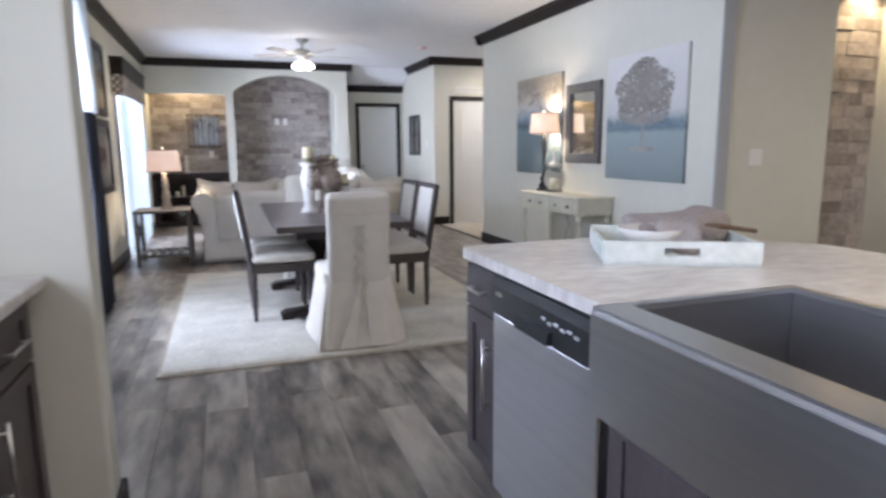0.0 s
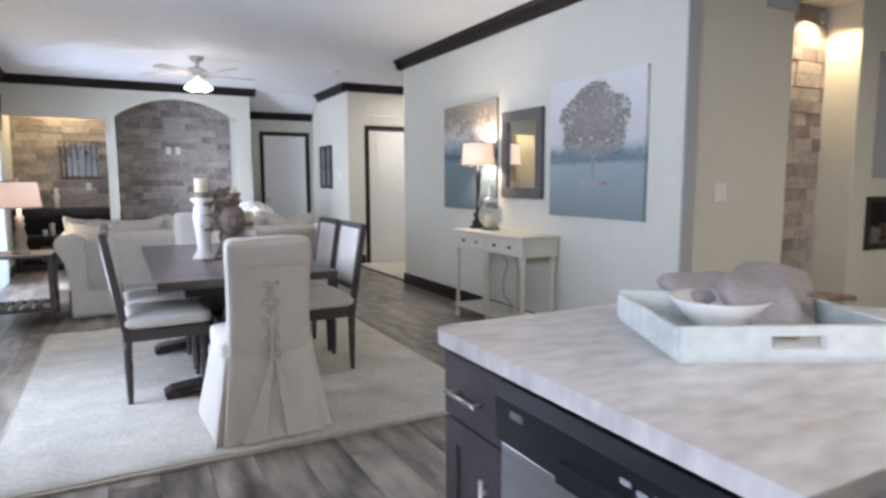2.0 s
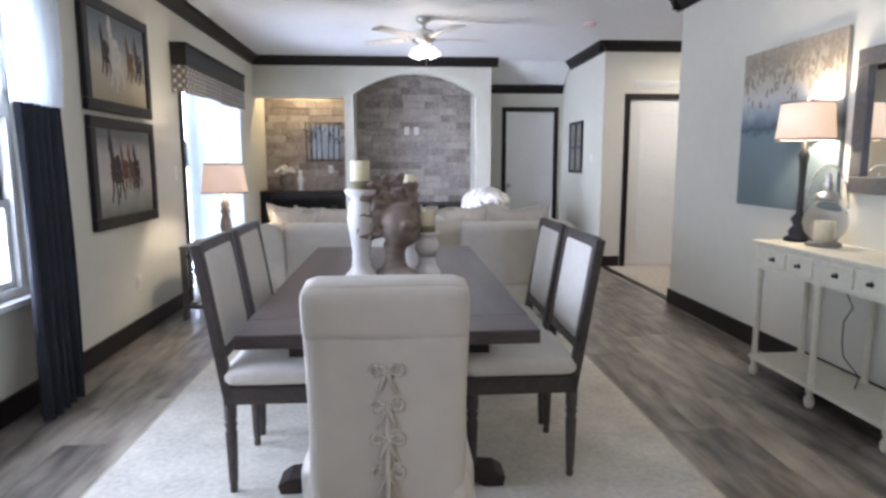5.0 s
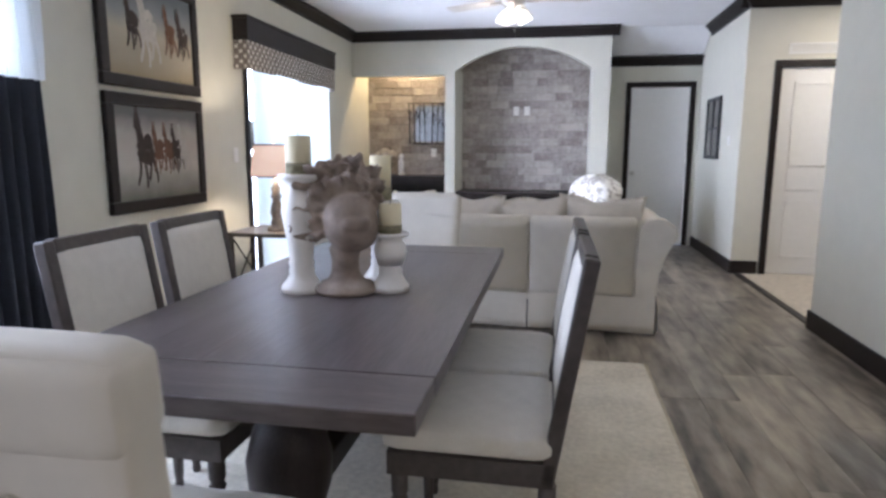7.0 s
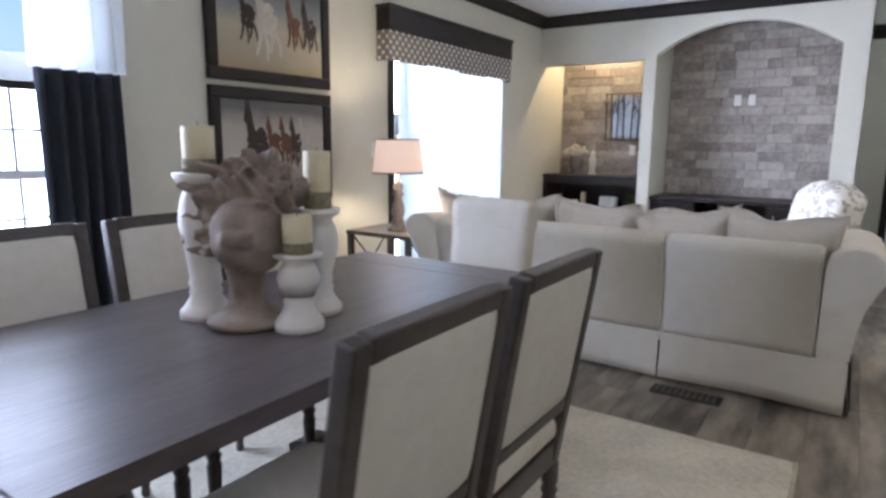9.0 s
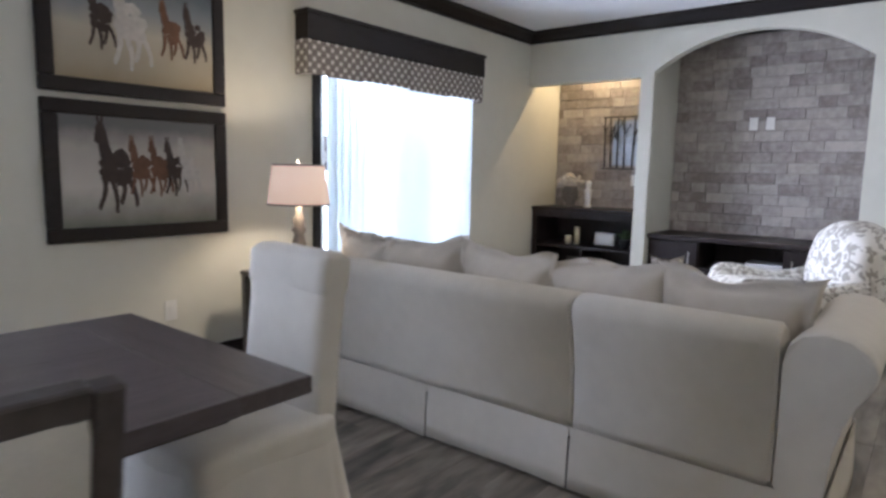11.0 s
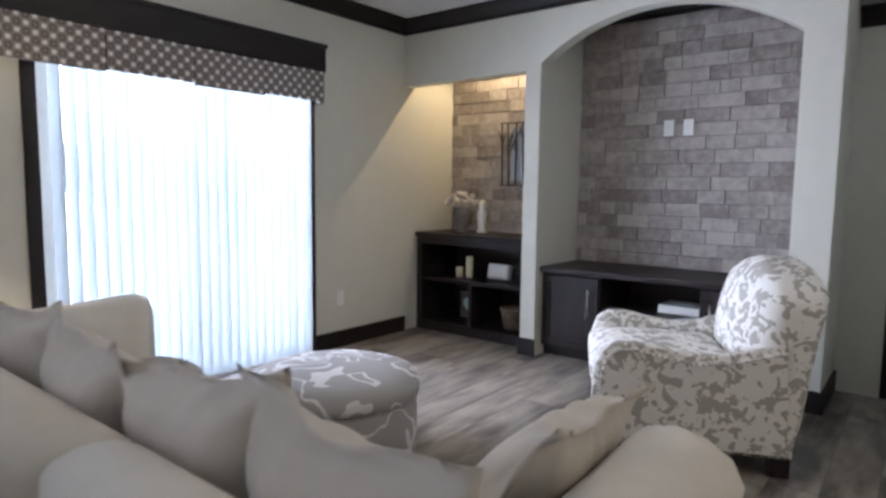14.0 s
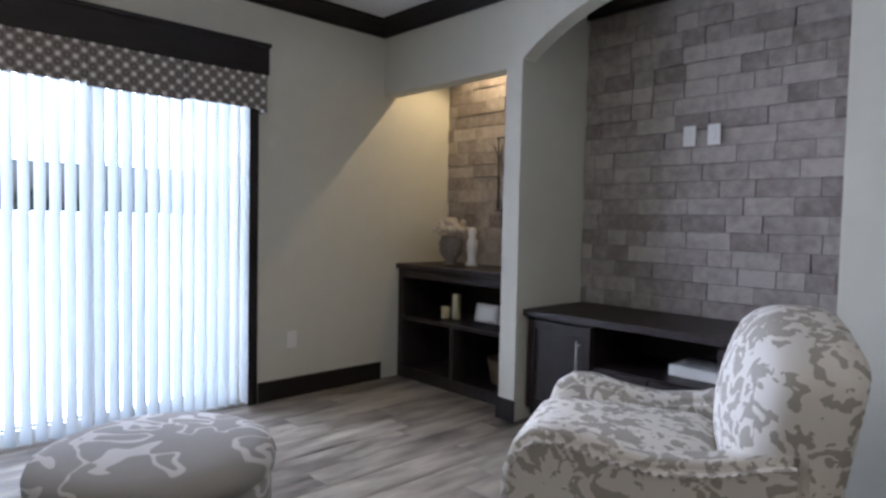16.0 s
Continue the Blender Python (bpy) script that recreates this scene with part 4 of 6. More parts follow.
candlestick((1.14, 4.84, 0.770), 0.40, 0.068, 0.125)
candlestick((1.36, 5.06, 0.770), 0.30, 0.062, 0.16)
candlestick((1.435, 4.91, 0.770), 0.20, 0.062, 0.10)
def bent_leaf(w, ln, curl, seed):
    """A ruffled leaf standing on its stalk, curling towards -y at the tip."""
    bm = bmesh.new()
    n, m_ = 8, 10
    g = {}
    for side in (0, 1):
        for a in range(n + 1):
            for b in range(m_ + 1):
                u, f = 2 * a / n - 1, b / m_
                half = w / 2 * (0.35 + 1.1 * f ** 0.7 * (1 - 0.75 * f ** 4))
                wave = 0.016 * math.sin(7 * f + 3 * u + seed) + 0.012 * math.sin(11 * u + seed * 2)
                g[side, a, b] = bm.verts.new((u * half, side * 0.016 + wave * f - curl * f * f + 0.03 * u * u, ln * f * (1 - 0.12 * u * u) + 0.012 * math.sin(9 * u + seed) * f))
    for a in range(n):
        for b in range(m_):
            for side in (0, 1):
                bm.faces.new([g[side, p, q] for p, q in ((a, b), (a + 1, b), (a + 1, b + 1), (a, b + 1))])
    for a in range(n):
        for b in (0, m_):
            bm.faces.new((g[0, a, b], g[0, a + 1, b], g[1, a + 1, b], g[1, a, b]))
    for b in range(m_):
        for a in (0, n):
            bm.faces.new((g[0, a, b], g[0, a, b + 1], g[1, a, b + 1], g[1, a, b]))
    return bm


rnd = random.Random(5)
foot_ = lathe(((0.10, 0), (0.108, 0.012), (0.095, 0.03), (0.06, 0.045), (0.048, 0.07), (0.045, 0.11), (0.055, 0.15), (0.03, 0.19), (0.0, 0.20)), 24)
head = soft(0.19, 0.17, 0.20, 0.085, 0, 12, 0.016, at=(0.015, -0.02, 0.235), seed=2)
lumps = [foot_, head, soft(0.10, 0.07, 0.05, 0.024, 0, 5, 0.008, at=(0.03, -0.085, 0.245), seed=6), soft(0.07, 0.05, 0.05, 0.022, 0, 5, 0.006, at=(0.02, -0.075, 0.195), seed=8)]
for k in range(30):
    ring_ = k % 3
    a = -112 + 180 * ((k // 3) + 0.33 * ring_) / 9.6
    r0, y = (0.055, 0.065, 0.05)[ring_], (0.065, 0.02, -0.025)[ring_]
    ln = (0.125, 0.11, 0.08)[ring_] * (1.0 + 0.45 * math.cos(radians(a)) ** 2 * (a > -70)) * rnd.uniform(0.88, 1.12)
    lf = bent_leaf(0.085, ln, rnd.uniform(-0.02, 0.05), k * 1.7)
    bmesh.ops.transform(lf, matrix=pose(-0.01, 0, 0.25) @ pose(0, 0, 0, 0, a, 0) @ pose(0, y, r0 * 0.8, 0, 0, rnd.uniform(-30, 30)), verts=lf.verts)
    lumps.append(lf)
bu = solid("leafy_bust", joined(*lumps), M_BRONZE, "weathered brown sculpture with a leafy crown on the table", "sculpture", at=(1.29, 4.86, 0.7705), rz=25)
rm = bu.modifiers.new("one_skin", "REMESH")
rm.mode, rm.voxel_size, rm.use_smooth_shade = "VOXEL", 0.0065, True

# console table
con = thing("console_table", "distressed cream console table with small drawers", "console table", (3.61, 5.06, 0))
CW, CD, CZ = 0.55, 0.178, 0.83
part("tabletop", cube(-CD - 0.012, -CW - 0.012, CZ - 0.025, CD + 0.012, CW + 0.012, CZ, bevel=0.005), M_CONSOLE, con)
part("case", cube(-CD, -CW, 0.665, CD, CW, CZ - 0.025), M_CONSOLE, con)
for k in range(2):
    for j in range(2):
        y0 = -CW + 0.045 + 0.51 * k + 0.225 * j
        dr = part("drawer", cube(-CD - 0.010, y0, 0.69, -CD - 0.0005, y0 + 0.215, 0.79, bevel=0.003, seg=1), M_CONSOLE, con)
        kb = lathe(((0.014, 0), (0.014, 0.003), (0.005, 0.006), (0.005, 0.014), (0.011, 0.02), (0.0, 0.025)), 12)
        bmesh.ops.transform(kb, matrix=pose(-CD - 0.0105, y0 + 0.107, 0.74, 0, -90, 0), verts=kb.verts)
        part("knob", kb, M_IRON, dr, "dark metal knob")
LEG = ((0.016, 0), (0.026, 0.02), (0.027, 0.045), (0.014, 0.07), (0.022, 0.085), (0.022, 0.115), (0.022, 0.14), (0.014, 0.15), (0.020, 0.17), (0.016, 0.2), (0.020, 0.52), (0.014, 0.55), (0.023, 0.565), (0.014, 0.58), (0.024, 0.59), (0.024, 0.665))
for x in (-CD + 0.03, CD - 0.03):
    for y in (-CW + 0.03, 0, CW - 0.03):
        part("leg", lathe(LEG, 14, (x, y, 0)), M_CONSOLE, con)
part("shelf", cube(-CD + 0.005, -CW + 0.005, 0.105, CD - 0.005, CW - 0.005, 0.128, bevel=0.004), M_CONSOLE, con)


def hoop(r, z, n=32):
    """A narrow bound edge round a shade, open in the middle."""
    bm = bmesh.new()
    prof = ((r - 0.005, z - 0.005), (r + 0.002, z - 0.005), (r + 0.002, z + 0.005), (r - 0.005, z + 0.005))
    rg = [[bm.verts.new((a * math.cos(2 * math.pi * k / n), a * math.sin(2 * math.pi * k / n), b)) for k in range(n)] for a, b in prof]
    for j in range(4):
        for k in range(n):
            bm.faces.new((rg[j][k], rg[j][(k + 1) % n], rg[(j + 1) % 4][(k + 1) % n], rg[(j + 1) % 4][k])).smooth = True
    return bm


def table_lamp(at, h, shade_r0, shade_r1, shade_h, body, mate, label, shade, cat="lamp"):
    l = thing("table_lamp", label, cat, at)
    part("lamp_body", lathe(body, 20), mate, l)
    z0 = h - shade_h
    sh = bmesh.new()
    n = 32
    rows = [(shade_r1, z0), (shade_r0, h), (shade_r0 - 0.004, h), (shade_r1 - 0.004, z0)]
    rg = [[sh.verts.new((r * math.cos(2 * math.pi * k / n), r * math.sin(2 * math.pi * k / n), z)) for k in range(n)] for r, z in rows]
    for a in range(4):
        for k in range(n):
            sh.faces.new((rg[a][k], rg[a][(k + 1) % n], rg[(a + 1) % 4][(k + 1) % n], rg[(a + 1) % 4][k])).smooth = True
    s = part("shade", sh, shade, l, "lit cream fabric drum shade")
    for z, r in ((z0, shade_r1), (h, shade_r0)):
        part("shade_trim", hoop(r, z), M_LAMPWOOD, s)
    part("harp", joined(rod(bmesh.new(), (0, 0, body[-1][1]), (0, 0, h + 0.02), 0.004), lathe(((0.009, 0), (0.012, 0.012), (0.0, 0.026)), 10, (0, 0, h + 0.015))), M_NICKEL, l, "metal harp and finial")
    return l


table_lamp((3.64, 5.52, 0.83), 0.79, 0.135, 0.155, 0.205,
           ((0.075, 0), (0.075, 0.02), (0.05, 0.03), (0.055, 0.06), (0.03, 0.09), (0.045, 0.13), (0.02, 0.16), (0.016, 0.30), (0.022, 0.45), (0.03, 0.50), (0.015, 0.53), (0.015, 0.58)), M_IRON, "lit table lamp with a dark turned base", M_SHADEW)
lan = thing("glass_lantern", "round clear glass candle lantern on the console", "lantern", (3.64, 5.30, 0.83))
part("base", lathe(((0.085, 0), (0.09, 0.012), (0.07, 0.025), (0.0, 0.026)), 24), M_LAMPWOOD, lan)
gl = lathe(((0.06, 0.027), (0.10, 0.08), (0.112, 0.13), (0.10, 0.19), (0.06, 0.235), (0.045, 0.25)), 28)
g = part("globe", gl, M_GLASS, lan, "clear glass globe")
g.visible_shadow = False
part("candle", lathe(((0.045, 0), (0.045, 0.11), (0.0, 0.108)), 20, (0, 0, 0.027)), M_WAX, lan)
part("cap", lathe(((0.055, 0.25), (0.075, 0.262), (0.05, 0.29), (0.02, 0.30), (0.025, 0.33), (0.012, 0.36), (0.018, 0.385), (0.0, 0.40)), 20), M_NICKEL, lan, "pewter lid with a finial")
hb = bmesh.new()
hp = [Vector((0.125 * math.cos(a), 0, 0.20 + 0.24 * math.sin(a))) for a in [math.pi * k / 16 for k in range(17)]]
for a, b in zip(hp, hp[1:]):
    rod(hb, a, b, 0.004, 6)
part("carrying_handle", hb, M_NICKEL, lan)
cd = bmesh.new()
cp_ = [(3.775, 5.32, 0.64), (3.77, 5.20, 0.5), (3.74, 5.22, 0.42), (3.70, 5.17, 0.32), (3.66, 5.10, 0.26), (3.68, 5.0, 0.18), (3.62, 4.95, 0.137)]
for a, b in zip(cp_, cp_[1:]):
    rod(cd, a, b, 0.003, 6)
solid("lamp_cord", cd, M_IRON, "thin dark lamp cord hanging behind the console", "cord")

# paintings
def canvas(name, at, w, h, label, rz, painter, frame_mat=None, fw=0.0, depth=0.035):
    """A picture that faces local -y."""
    p = thing(name, label, "painting", at, rz)
    part("canvas", boxes((-w / 2 + fw * 0.8, -depth * 0.6, -h / 2 + fw * 0.8, w / 2 - fw * 0.8, 0, h / 2 - fw * 0.8)), painter, p)
    if fw:
        for q in ((-w / 2, -h / 2, w / 2, -h / 2 + fw), (-w / 2, h / 2 - fw, w / 2, h / 2), (-w / 2, -h / 2 + fw, -w / 2 + fw, h / 2 - fw), (w / 2 - fw, -h / 2 + fw, w / 2, h / 2 - fw)):
            part("frame_rail", cube(q[0], -depth, q[1], q[2], 0, q[3], bevel=0.008), frame_mat, p)
    return p


def gradient(name, stops, lo, hi, noise_amount=0.2, nscale=12.0):
    """Paint in horizontal zones by height with loose brushwork."""
    m = mat(name, (0.5, 0.5, 0.5), 0.6, bump=0.3, bump_scale=200)
    n, l = m.node_tree.nodes, m.node_tree.links
    tc, sx, nz, mr, ad, rp = (n.new(k) for k in ("ShaderNodeTexCoord", "ShaderNodeSeparateXYZ", "ShaderNodeTexNoise", "ShaderNodeMapRange", "ShaderNodeMath", "ShaderNodeValToRGB"))
    l.new(tc.outputs["Object"], sx.inputs[0])
    mr.inputs["From Min"].default_value, mr.inputs["From Max"].default_value = lo, hi
    l.new(sx.outputs["Z"], mr.inputs["Value"])
    nz.inputs["Scale"].default_value, nz.inputs["Detail"].default_value = nscale, 4
    l.new(tc.outputs["Object"], nz.inputs["Vector"])
    ad.operation, ad.inputs[1].default_value = "MULTIPLY_ADD", noise_amount
    l.new(nz.outputs["Fac"], ad.inputs[0])
    l.new(mr.outputs[0], ad.inputs[2])
    for k, (pos, c) in enumerate(stops):
        e = rp.color_ramp.elements[k] if k < 2 else rp.color_ramp.elements.new(pos)
        e.position, e.color = pos, (*c, 1)
    l.new(ad.outputs[0], rp.inputs[0])
    l.new(rp.outputs[0], bsdf(m).inputs["Base Color"])
    return m


M_TREEART = gradient("tree_canvas_paint", ((0.0, (0.19, 0.225, 0.225)), (1.0, (0.66, 0.65, 0.62)), (0.40, (0.29, 0.345, 0.345)), (0.44, (0.13, 0.18, 0.20)), (0.50, (0.28, 0.33, 0.35)), (0.58, (0.58, 0.58, 0.56))), -0.51, 0.51, 0.06, 9)
M_FIELDART = gradient("field_canvas_paint", ((0.0, (0.12, 0.155, 0.165)), (1.0, (0.36, 0.31, 0.24)), (0.50, (0.18, 0.235, 0.255)), (0.55, (0.06, 0.09, 0.11)), (0.64, (0.28, 0.34, 0.38)), (0.74, (0.56, 0.55, 0.52)), (0.86, (0.50, 0.45, 0.36))), -0.51, 0.51, 0.10, 14)
M_ARTTREE = mat("painted_foliage", (0.20, 0.18, 0.16), 0.7, scale=26, color2=(0.42, 0.39, 0.35))
M_ARTTRUNK = mat("painted_trunk", (0.30, 0.27, 0.24), 0.7)
M_HORSE1 = gradient("upper_horse_print", ((0.0, (0.28, 0.22, 0.12)), (1.0, (0.10, 0.12, 0.14)), (0.25, (0.36, 0.31, 0.22)), (0.55, (0.42, 0.38, 0.30)), (0.75, (0.22, 0.24, 0.25))), -0.30, 0.30, 0.15, 8)
M_HORSE2 = gradient("lower_horse_print", ((0.0, (0.08, 0.09, 0.06)), (1.0, (0.14, 0.14, 0.14)), (0.25, (0.30, 0.29, 0.25)), (0.45, (0.52, 0.49, 0.44)), (0.80, (0.42, 0.39, 0.35))), -0.30, 0.30, 0.18, 8)
ta = canvas("tree_painting", (3.798, 4.11, 1.515), 1.02, 1.04, "unframed canvas of a bare-trunked tree over teal ground", -90, M_TREEART)
def blot(bm, x, z, rx, rz, y, n=14, jag=0.25, rnd=random):
    """A painted patch with an uneven edge, a hair above the canvas."""
    v = [bm.verts.new((x + rx * math.cos(6.2832 * k / n) * (1 + rnd.uniform(-jag, jag)), y, z + rz * math.sin(6.2832 * k / n) * (1 + rnd.uniform(-jag, jag)))) for k in range(n)]
    bm.faces.new(v)


rr = random.Random(3)
fo = bmesh.new()
for k in range(1500):
    a, q = rr.uniform(0, 6.28), rr.random() ** 0.6
    x, z = (0.37 - 0.07 * math.sin(a)) * q * math.cos(a) * (1 + 0.12 * math.sin(5 * a)), 0.20 + 0.27 * q * math.sin(a)
    blot(fo, x, z, rr.uniform(0.008, 0.03) * (1.25 - 0.6 * q), rr.uniform(0.006, 0.02) * (1.25 - 0.6 * q), -0.0222 - 0.00001 * k, 7, 0.4, rr)
part("painted_crown", fo, M_ARTTREE, ta, "painted brown-grey tree crown")
tk = bmesh.new()
for a, b, w in (((0.0, -0.25), (0.0, 0.05), 0.022), ((0, 0.0), (-0.10, 0.16), 0.010), ((0, -0.02), (0.11, 0.14), 0.010), ((0, 0.05), (0.01, 0.28), 0.010), ((-0.10, 0.16), (-0.18, 0.22), 0.006), ((0.11, 0.14), (0.18, 0.24), 0.006)):
    bar(tk, (a[0], -0.0225, a[1]), (b[0], -0.0225, b[1]), w, 0.002)
part("painted_trunk", tk, M_ARTTRUNK, ta)
gm = bmesh.new()
blot(gm, 0.0, -0.26, 0.16, 0.022, -0.0224, 20, 0.2, rr)
part("painted_mound", gm, M_ARTTREE, ta)
fl = bmesh.new()
for k in range(46):
    x = -0.49 + 0.0217 * k
    blot(fl, x, -0.055 + rr.uniform(-0.01, 0.012), 0.012, rr.uniform(0.02, 0.05), -0.0217 - 0.00001 * k, 8, 0.3, rr)
M_ARTFAR = mat("painted_far_trees", (0.16, 0.22, 0.25), 0.7, scale=30, amount=0.4)
part("painted_tree_line", fl, M_ARTFAR, ta)
fa = canvas("field_painting", (3.798, 5.93, 1.51), 1.02, 1.04, "unframed canvas of leafy branches over a teal field", -90, M_FIELDART)
lv = bmesh.new()
for k in range(300):
    x, z = rr.uniform(-0.49, 0.49), 0.5 - 0.26 * abs(rr.gauss(0, 0.55))
    if z > 0.12:
        blot(lv, x, z, rr.uniform(0.006, 0.018), rr.uniform(0.012, 0.035), -0.0217 - 0.00001 * k, 6, 0.4, rr)
part("painted_branches", lv, mat("painted_leaves", (0.20, 0.17, 0.13), 0.7, scale=40, color2=(0.40, 0.35, 0.27)), fa)

def horses(parent, coats, z0, y, s, rnd, spread=0.13):
    """Plain painted patches in the shape of running horses, built up of small dabs."""
    for k, (x, c) in enumerate(coats):
        bm = bmesh.new()
        big = s * (1.3 if k == 0 else 0.85)
        q = [0]

        def dab(dx, dz, rx, rz):
            q[0] += 1
            blot(bm, x + dx * big, z0 + dz * big, rx * big, rz * big, y - 0.0012 * k - 0.00001 * q[0], 9, 0.18, rnd)

        for _ in range(26):
            a, e = rnd.uniform(0, 6.28), math.sqrt(rnd.random())
            dab(0.012 + 0.045 * e * math.cos(a), -0.005 + 0.055 * e * math.sin(a), 0.02, 0.02)
        for j in range(9):
            dab(-0.022 - 0.0022 * j, 0.03 + 0.0125 * j, 0.024 - 0.001 * j, 0.018)
        for j in range(4):
            dab(-0.040 - 0.002 * j, 0.135 - 0.014 * j, 0.014, 0.017)
        dab(-0.047, 0.160, 0.005, 0.012)
        dab(-0.033, 0.160, 0.005, 0.012)
        for dx, ex, ln in ((-0.030, -0.050, 0.13), (-0.010, 0.005, 0.15), (0.030, 0.022, 0.11), (0.045, 0.075, 0.12)):
            for j in range(8):
                f = j / 7
                dab(dx + (ex - dx) * f + 0.008 * math.sin(3 * f), -0.04 - ln * f * 0.75, 0.011 - 0.004 * f, 0.013)
        part("painted_horse", bm, c, parent)


M_H1, M_H2, M_H3 = mat("painted_dark_coat", (0.045, 0.03, 0.025), 0.7, amount=0.3), mat("painted_bay_coat", (0.13, 0.065, 0.035), 0.7, amount=0.3), mat("painted_grey_coat", (0.45, 0.43, 0.40), 0.7, amount=0.2)
hu = canvas("horse_picture", (W0 + 0.002, 6.67, 1.985), 1.02, 0.72, "dark framed picture of galloping pale and bay horses", 90, M_HORSE1, M_TRIM, 0.075, 0.035)
horses(hu, ((-0.06, M_H3), (-0.21, M_H1), (0.17, M_H2), (0.31, M_H1)), 0.04, -0.0225, 1.2, rr)
hl = canvas("horse_picture", (W0 + 0.002, 6.67, 1.22), 1.02, 0.74, "dark framed picture of a galloping herd of brown horses", 90, M_HORSE2, M_TRIM, 0.075, 0.035)
horses(hl, ((-0.17, M_H1), (-0.03, M_H2), (0.08, M_H2), (0.17, M_H1), (0.25, M_H3)), 0.03, -0.0225, 1.2, rr)
mi = thing("wall_mirror", "rectangular mirror in a dark grey wooden frame", "mirror", (3.798, 5.02, 1.50), -90)
part("mirror_glass", boxes((-0.25, -0.012, -0.33, 0.25, -0.002, 0.33)), M_MIRROR, mi, "silvered mirror glass")
M_MFRAME = mat("grey_frame_wood", (0.10, 0.095, 0.09), 0.5, scale=30, amount=0.3)
for q in ((-0.30, -0.38, 0.30, -0.29), (-0.30, 0.29, 0.30, 0.38), (-0.30, -0.29, -0.21, 0.29), (0.21, -0.29, 0.30, 0.29)):
    part("frame_rail", cube(q[0], -0.035, q[1], q[2], 0, q[3], bevel=0.006), M_MFRAME, mi)
ep = thing("window_style_art", "black grid wall decoration with pale panels", "wall art", (3.788, 10.62, 1.50), -90)
part("backing", boxes((-0.28, -0.012, -0.33, 0.28, -0.002, 0.33)), mat("aged_print", (0.18, 0.17, 0.15), 0.7, scale=14, amount=0.5), ep)
for q in ((-0.30, -0.35, 0.30, -0.31), (-0.30, 0.31, 0.30, 0.35), (-0.30, -0.31, -0.26, 0.31), (0.26, -0.31, 0.30, 0.31), (-0.02, -0.31, 0.02, 0.31), (-0.26, -0.015, -0.02, 0.015), (0.02, -0.015, 0.26, 0.015)):
    part("bar", cube(q[0], -0.03, q[1], q[2], 0, q[3], bevel=0.003, seg=1), M_IRON, ep)

# two-tone drapes at the dining window
def drape(name, y0, y1, z0, z1, x, material, label, folds, depth=0.045, seed=0):
    bm = bmesh.new()
    n, rows = folds * 10, 8
    g0 = []
    for side in (0, 1):
        gg = []
        for r in range(rows + 1):
            f = r / rows
            gg.append([bm.verts.new((x + side * 0.004 + depth * math.sin(2 * math.pi * folds * k / n + 0.5 * math.sin(3 * f + seed)) * (0.6 + 0.4 * f) + 0.01 * math.sin(7 * k / n + seed),
                                     y0 + (y1 - y0) * k / n, z1 + (z0 - z1) * f)) for k in range(n + 1)])
        for a, b in zip(gg, gg[1:]):
            for k in range(n):
                bm.faces.new((a[k], a[k + 1], b[k + 1], b[k])).smooth = True
    return bm


for y0, y1 in ((5.15, 5.54), (3.46, 3.85)):
    cu = thing("curtain", "two-tone drape, white above and navy below", "curtain", group="dining window drapes")
    part("upper_panel", drape("u", y0 - 0.02, y1 + 0.03, 1.575, 2.58, -0.475, M_SHEER, "", 5), M_SHEER, cu, "white sheer upper panel")
    part("lower_panel", drape("l", y0, y1, 0.012, 1.573, -0.475, M_NAVY, "", 5), M_NAVY, cu, "dark navy lower panel")
rd = rod(bmesh.new(), (-0.475, 3.30, 2.59), (-0.475, 5.85, 2.59), 0.013, 12)
for y in (3.35, 5.80):
    rod(rd, (W0 + 0.001, y, 2.59), (-0.475, y, 2.59), 0.008)
solid("curtain_rod", rd, M_IRON, "dark curtain rod over the dining window", "curtain rod")

# ---- living room ----
va = thing("window_valance", "dark wooden cornice with a trellis fabric valance", "valance", (0, 0, 0))
part("cornice", joined(boxes((W0 + 0.002, 7.74, 2.13, -0.515, 9.80, 2.31), (W0 + 0.002, 7.73, 2.30, -0.505, 9.81, 2.325))), M_TRIM, va, "black-brown cornice board")
part("valance_lining", cube(-0.556, 7.76, 1.93, -0.543, 9.785, 2.129), M_TRELLIS, va)
for k in range(4):
    y0, y1 = 7.745 + 0.5125 * k, 7.745 + 0.5125 * (k + 1)
    part("valance_panel", cube(-0.54, y0 + 0.002, 1.90 + 0.012 * (k % 2), -0.522, y1 - 0.002, 2.129, bevel=0.004, seg=1), M_TRELLIS, va, "taupe and cream trellis-print fabric")
for y in (7.745, 9.795):
    part("valance_return", cube(W0 + 0.002, y - 0.006, 1.90, -0.541, y + 0.006, 2.129), M_TRELLIS, va)
vb = thing("vertical_blinds", "white vertical blinds drawn across the patio door", "blinds")
part("headrail", cube(W0 + 0.025, 7.98, 2.00, -0.56, 9.70, 2.045), M_WHITE, vb)
slat = cube(-0.040, -0.0008, 0, 0.040, 0.0008, 1.955)
slat_me = mesh("slat", slat, M_BLIND)
n = 25
for k in range(n):
    ob = new("slat", slat_me)
    ob.parent = vb
    ob.matrix_basis = pose(-0.595, 8.02 + 1.66 * k / (n - 1), 0.04, 0, 0, 30 if k < 23 else 12)

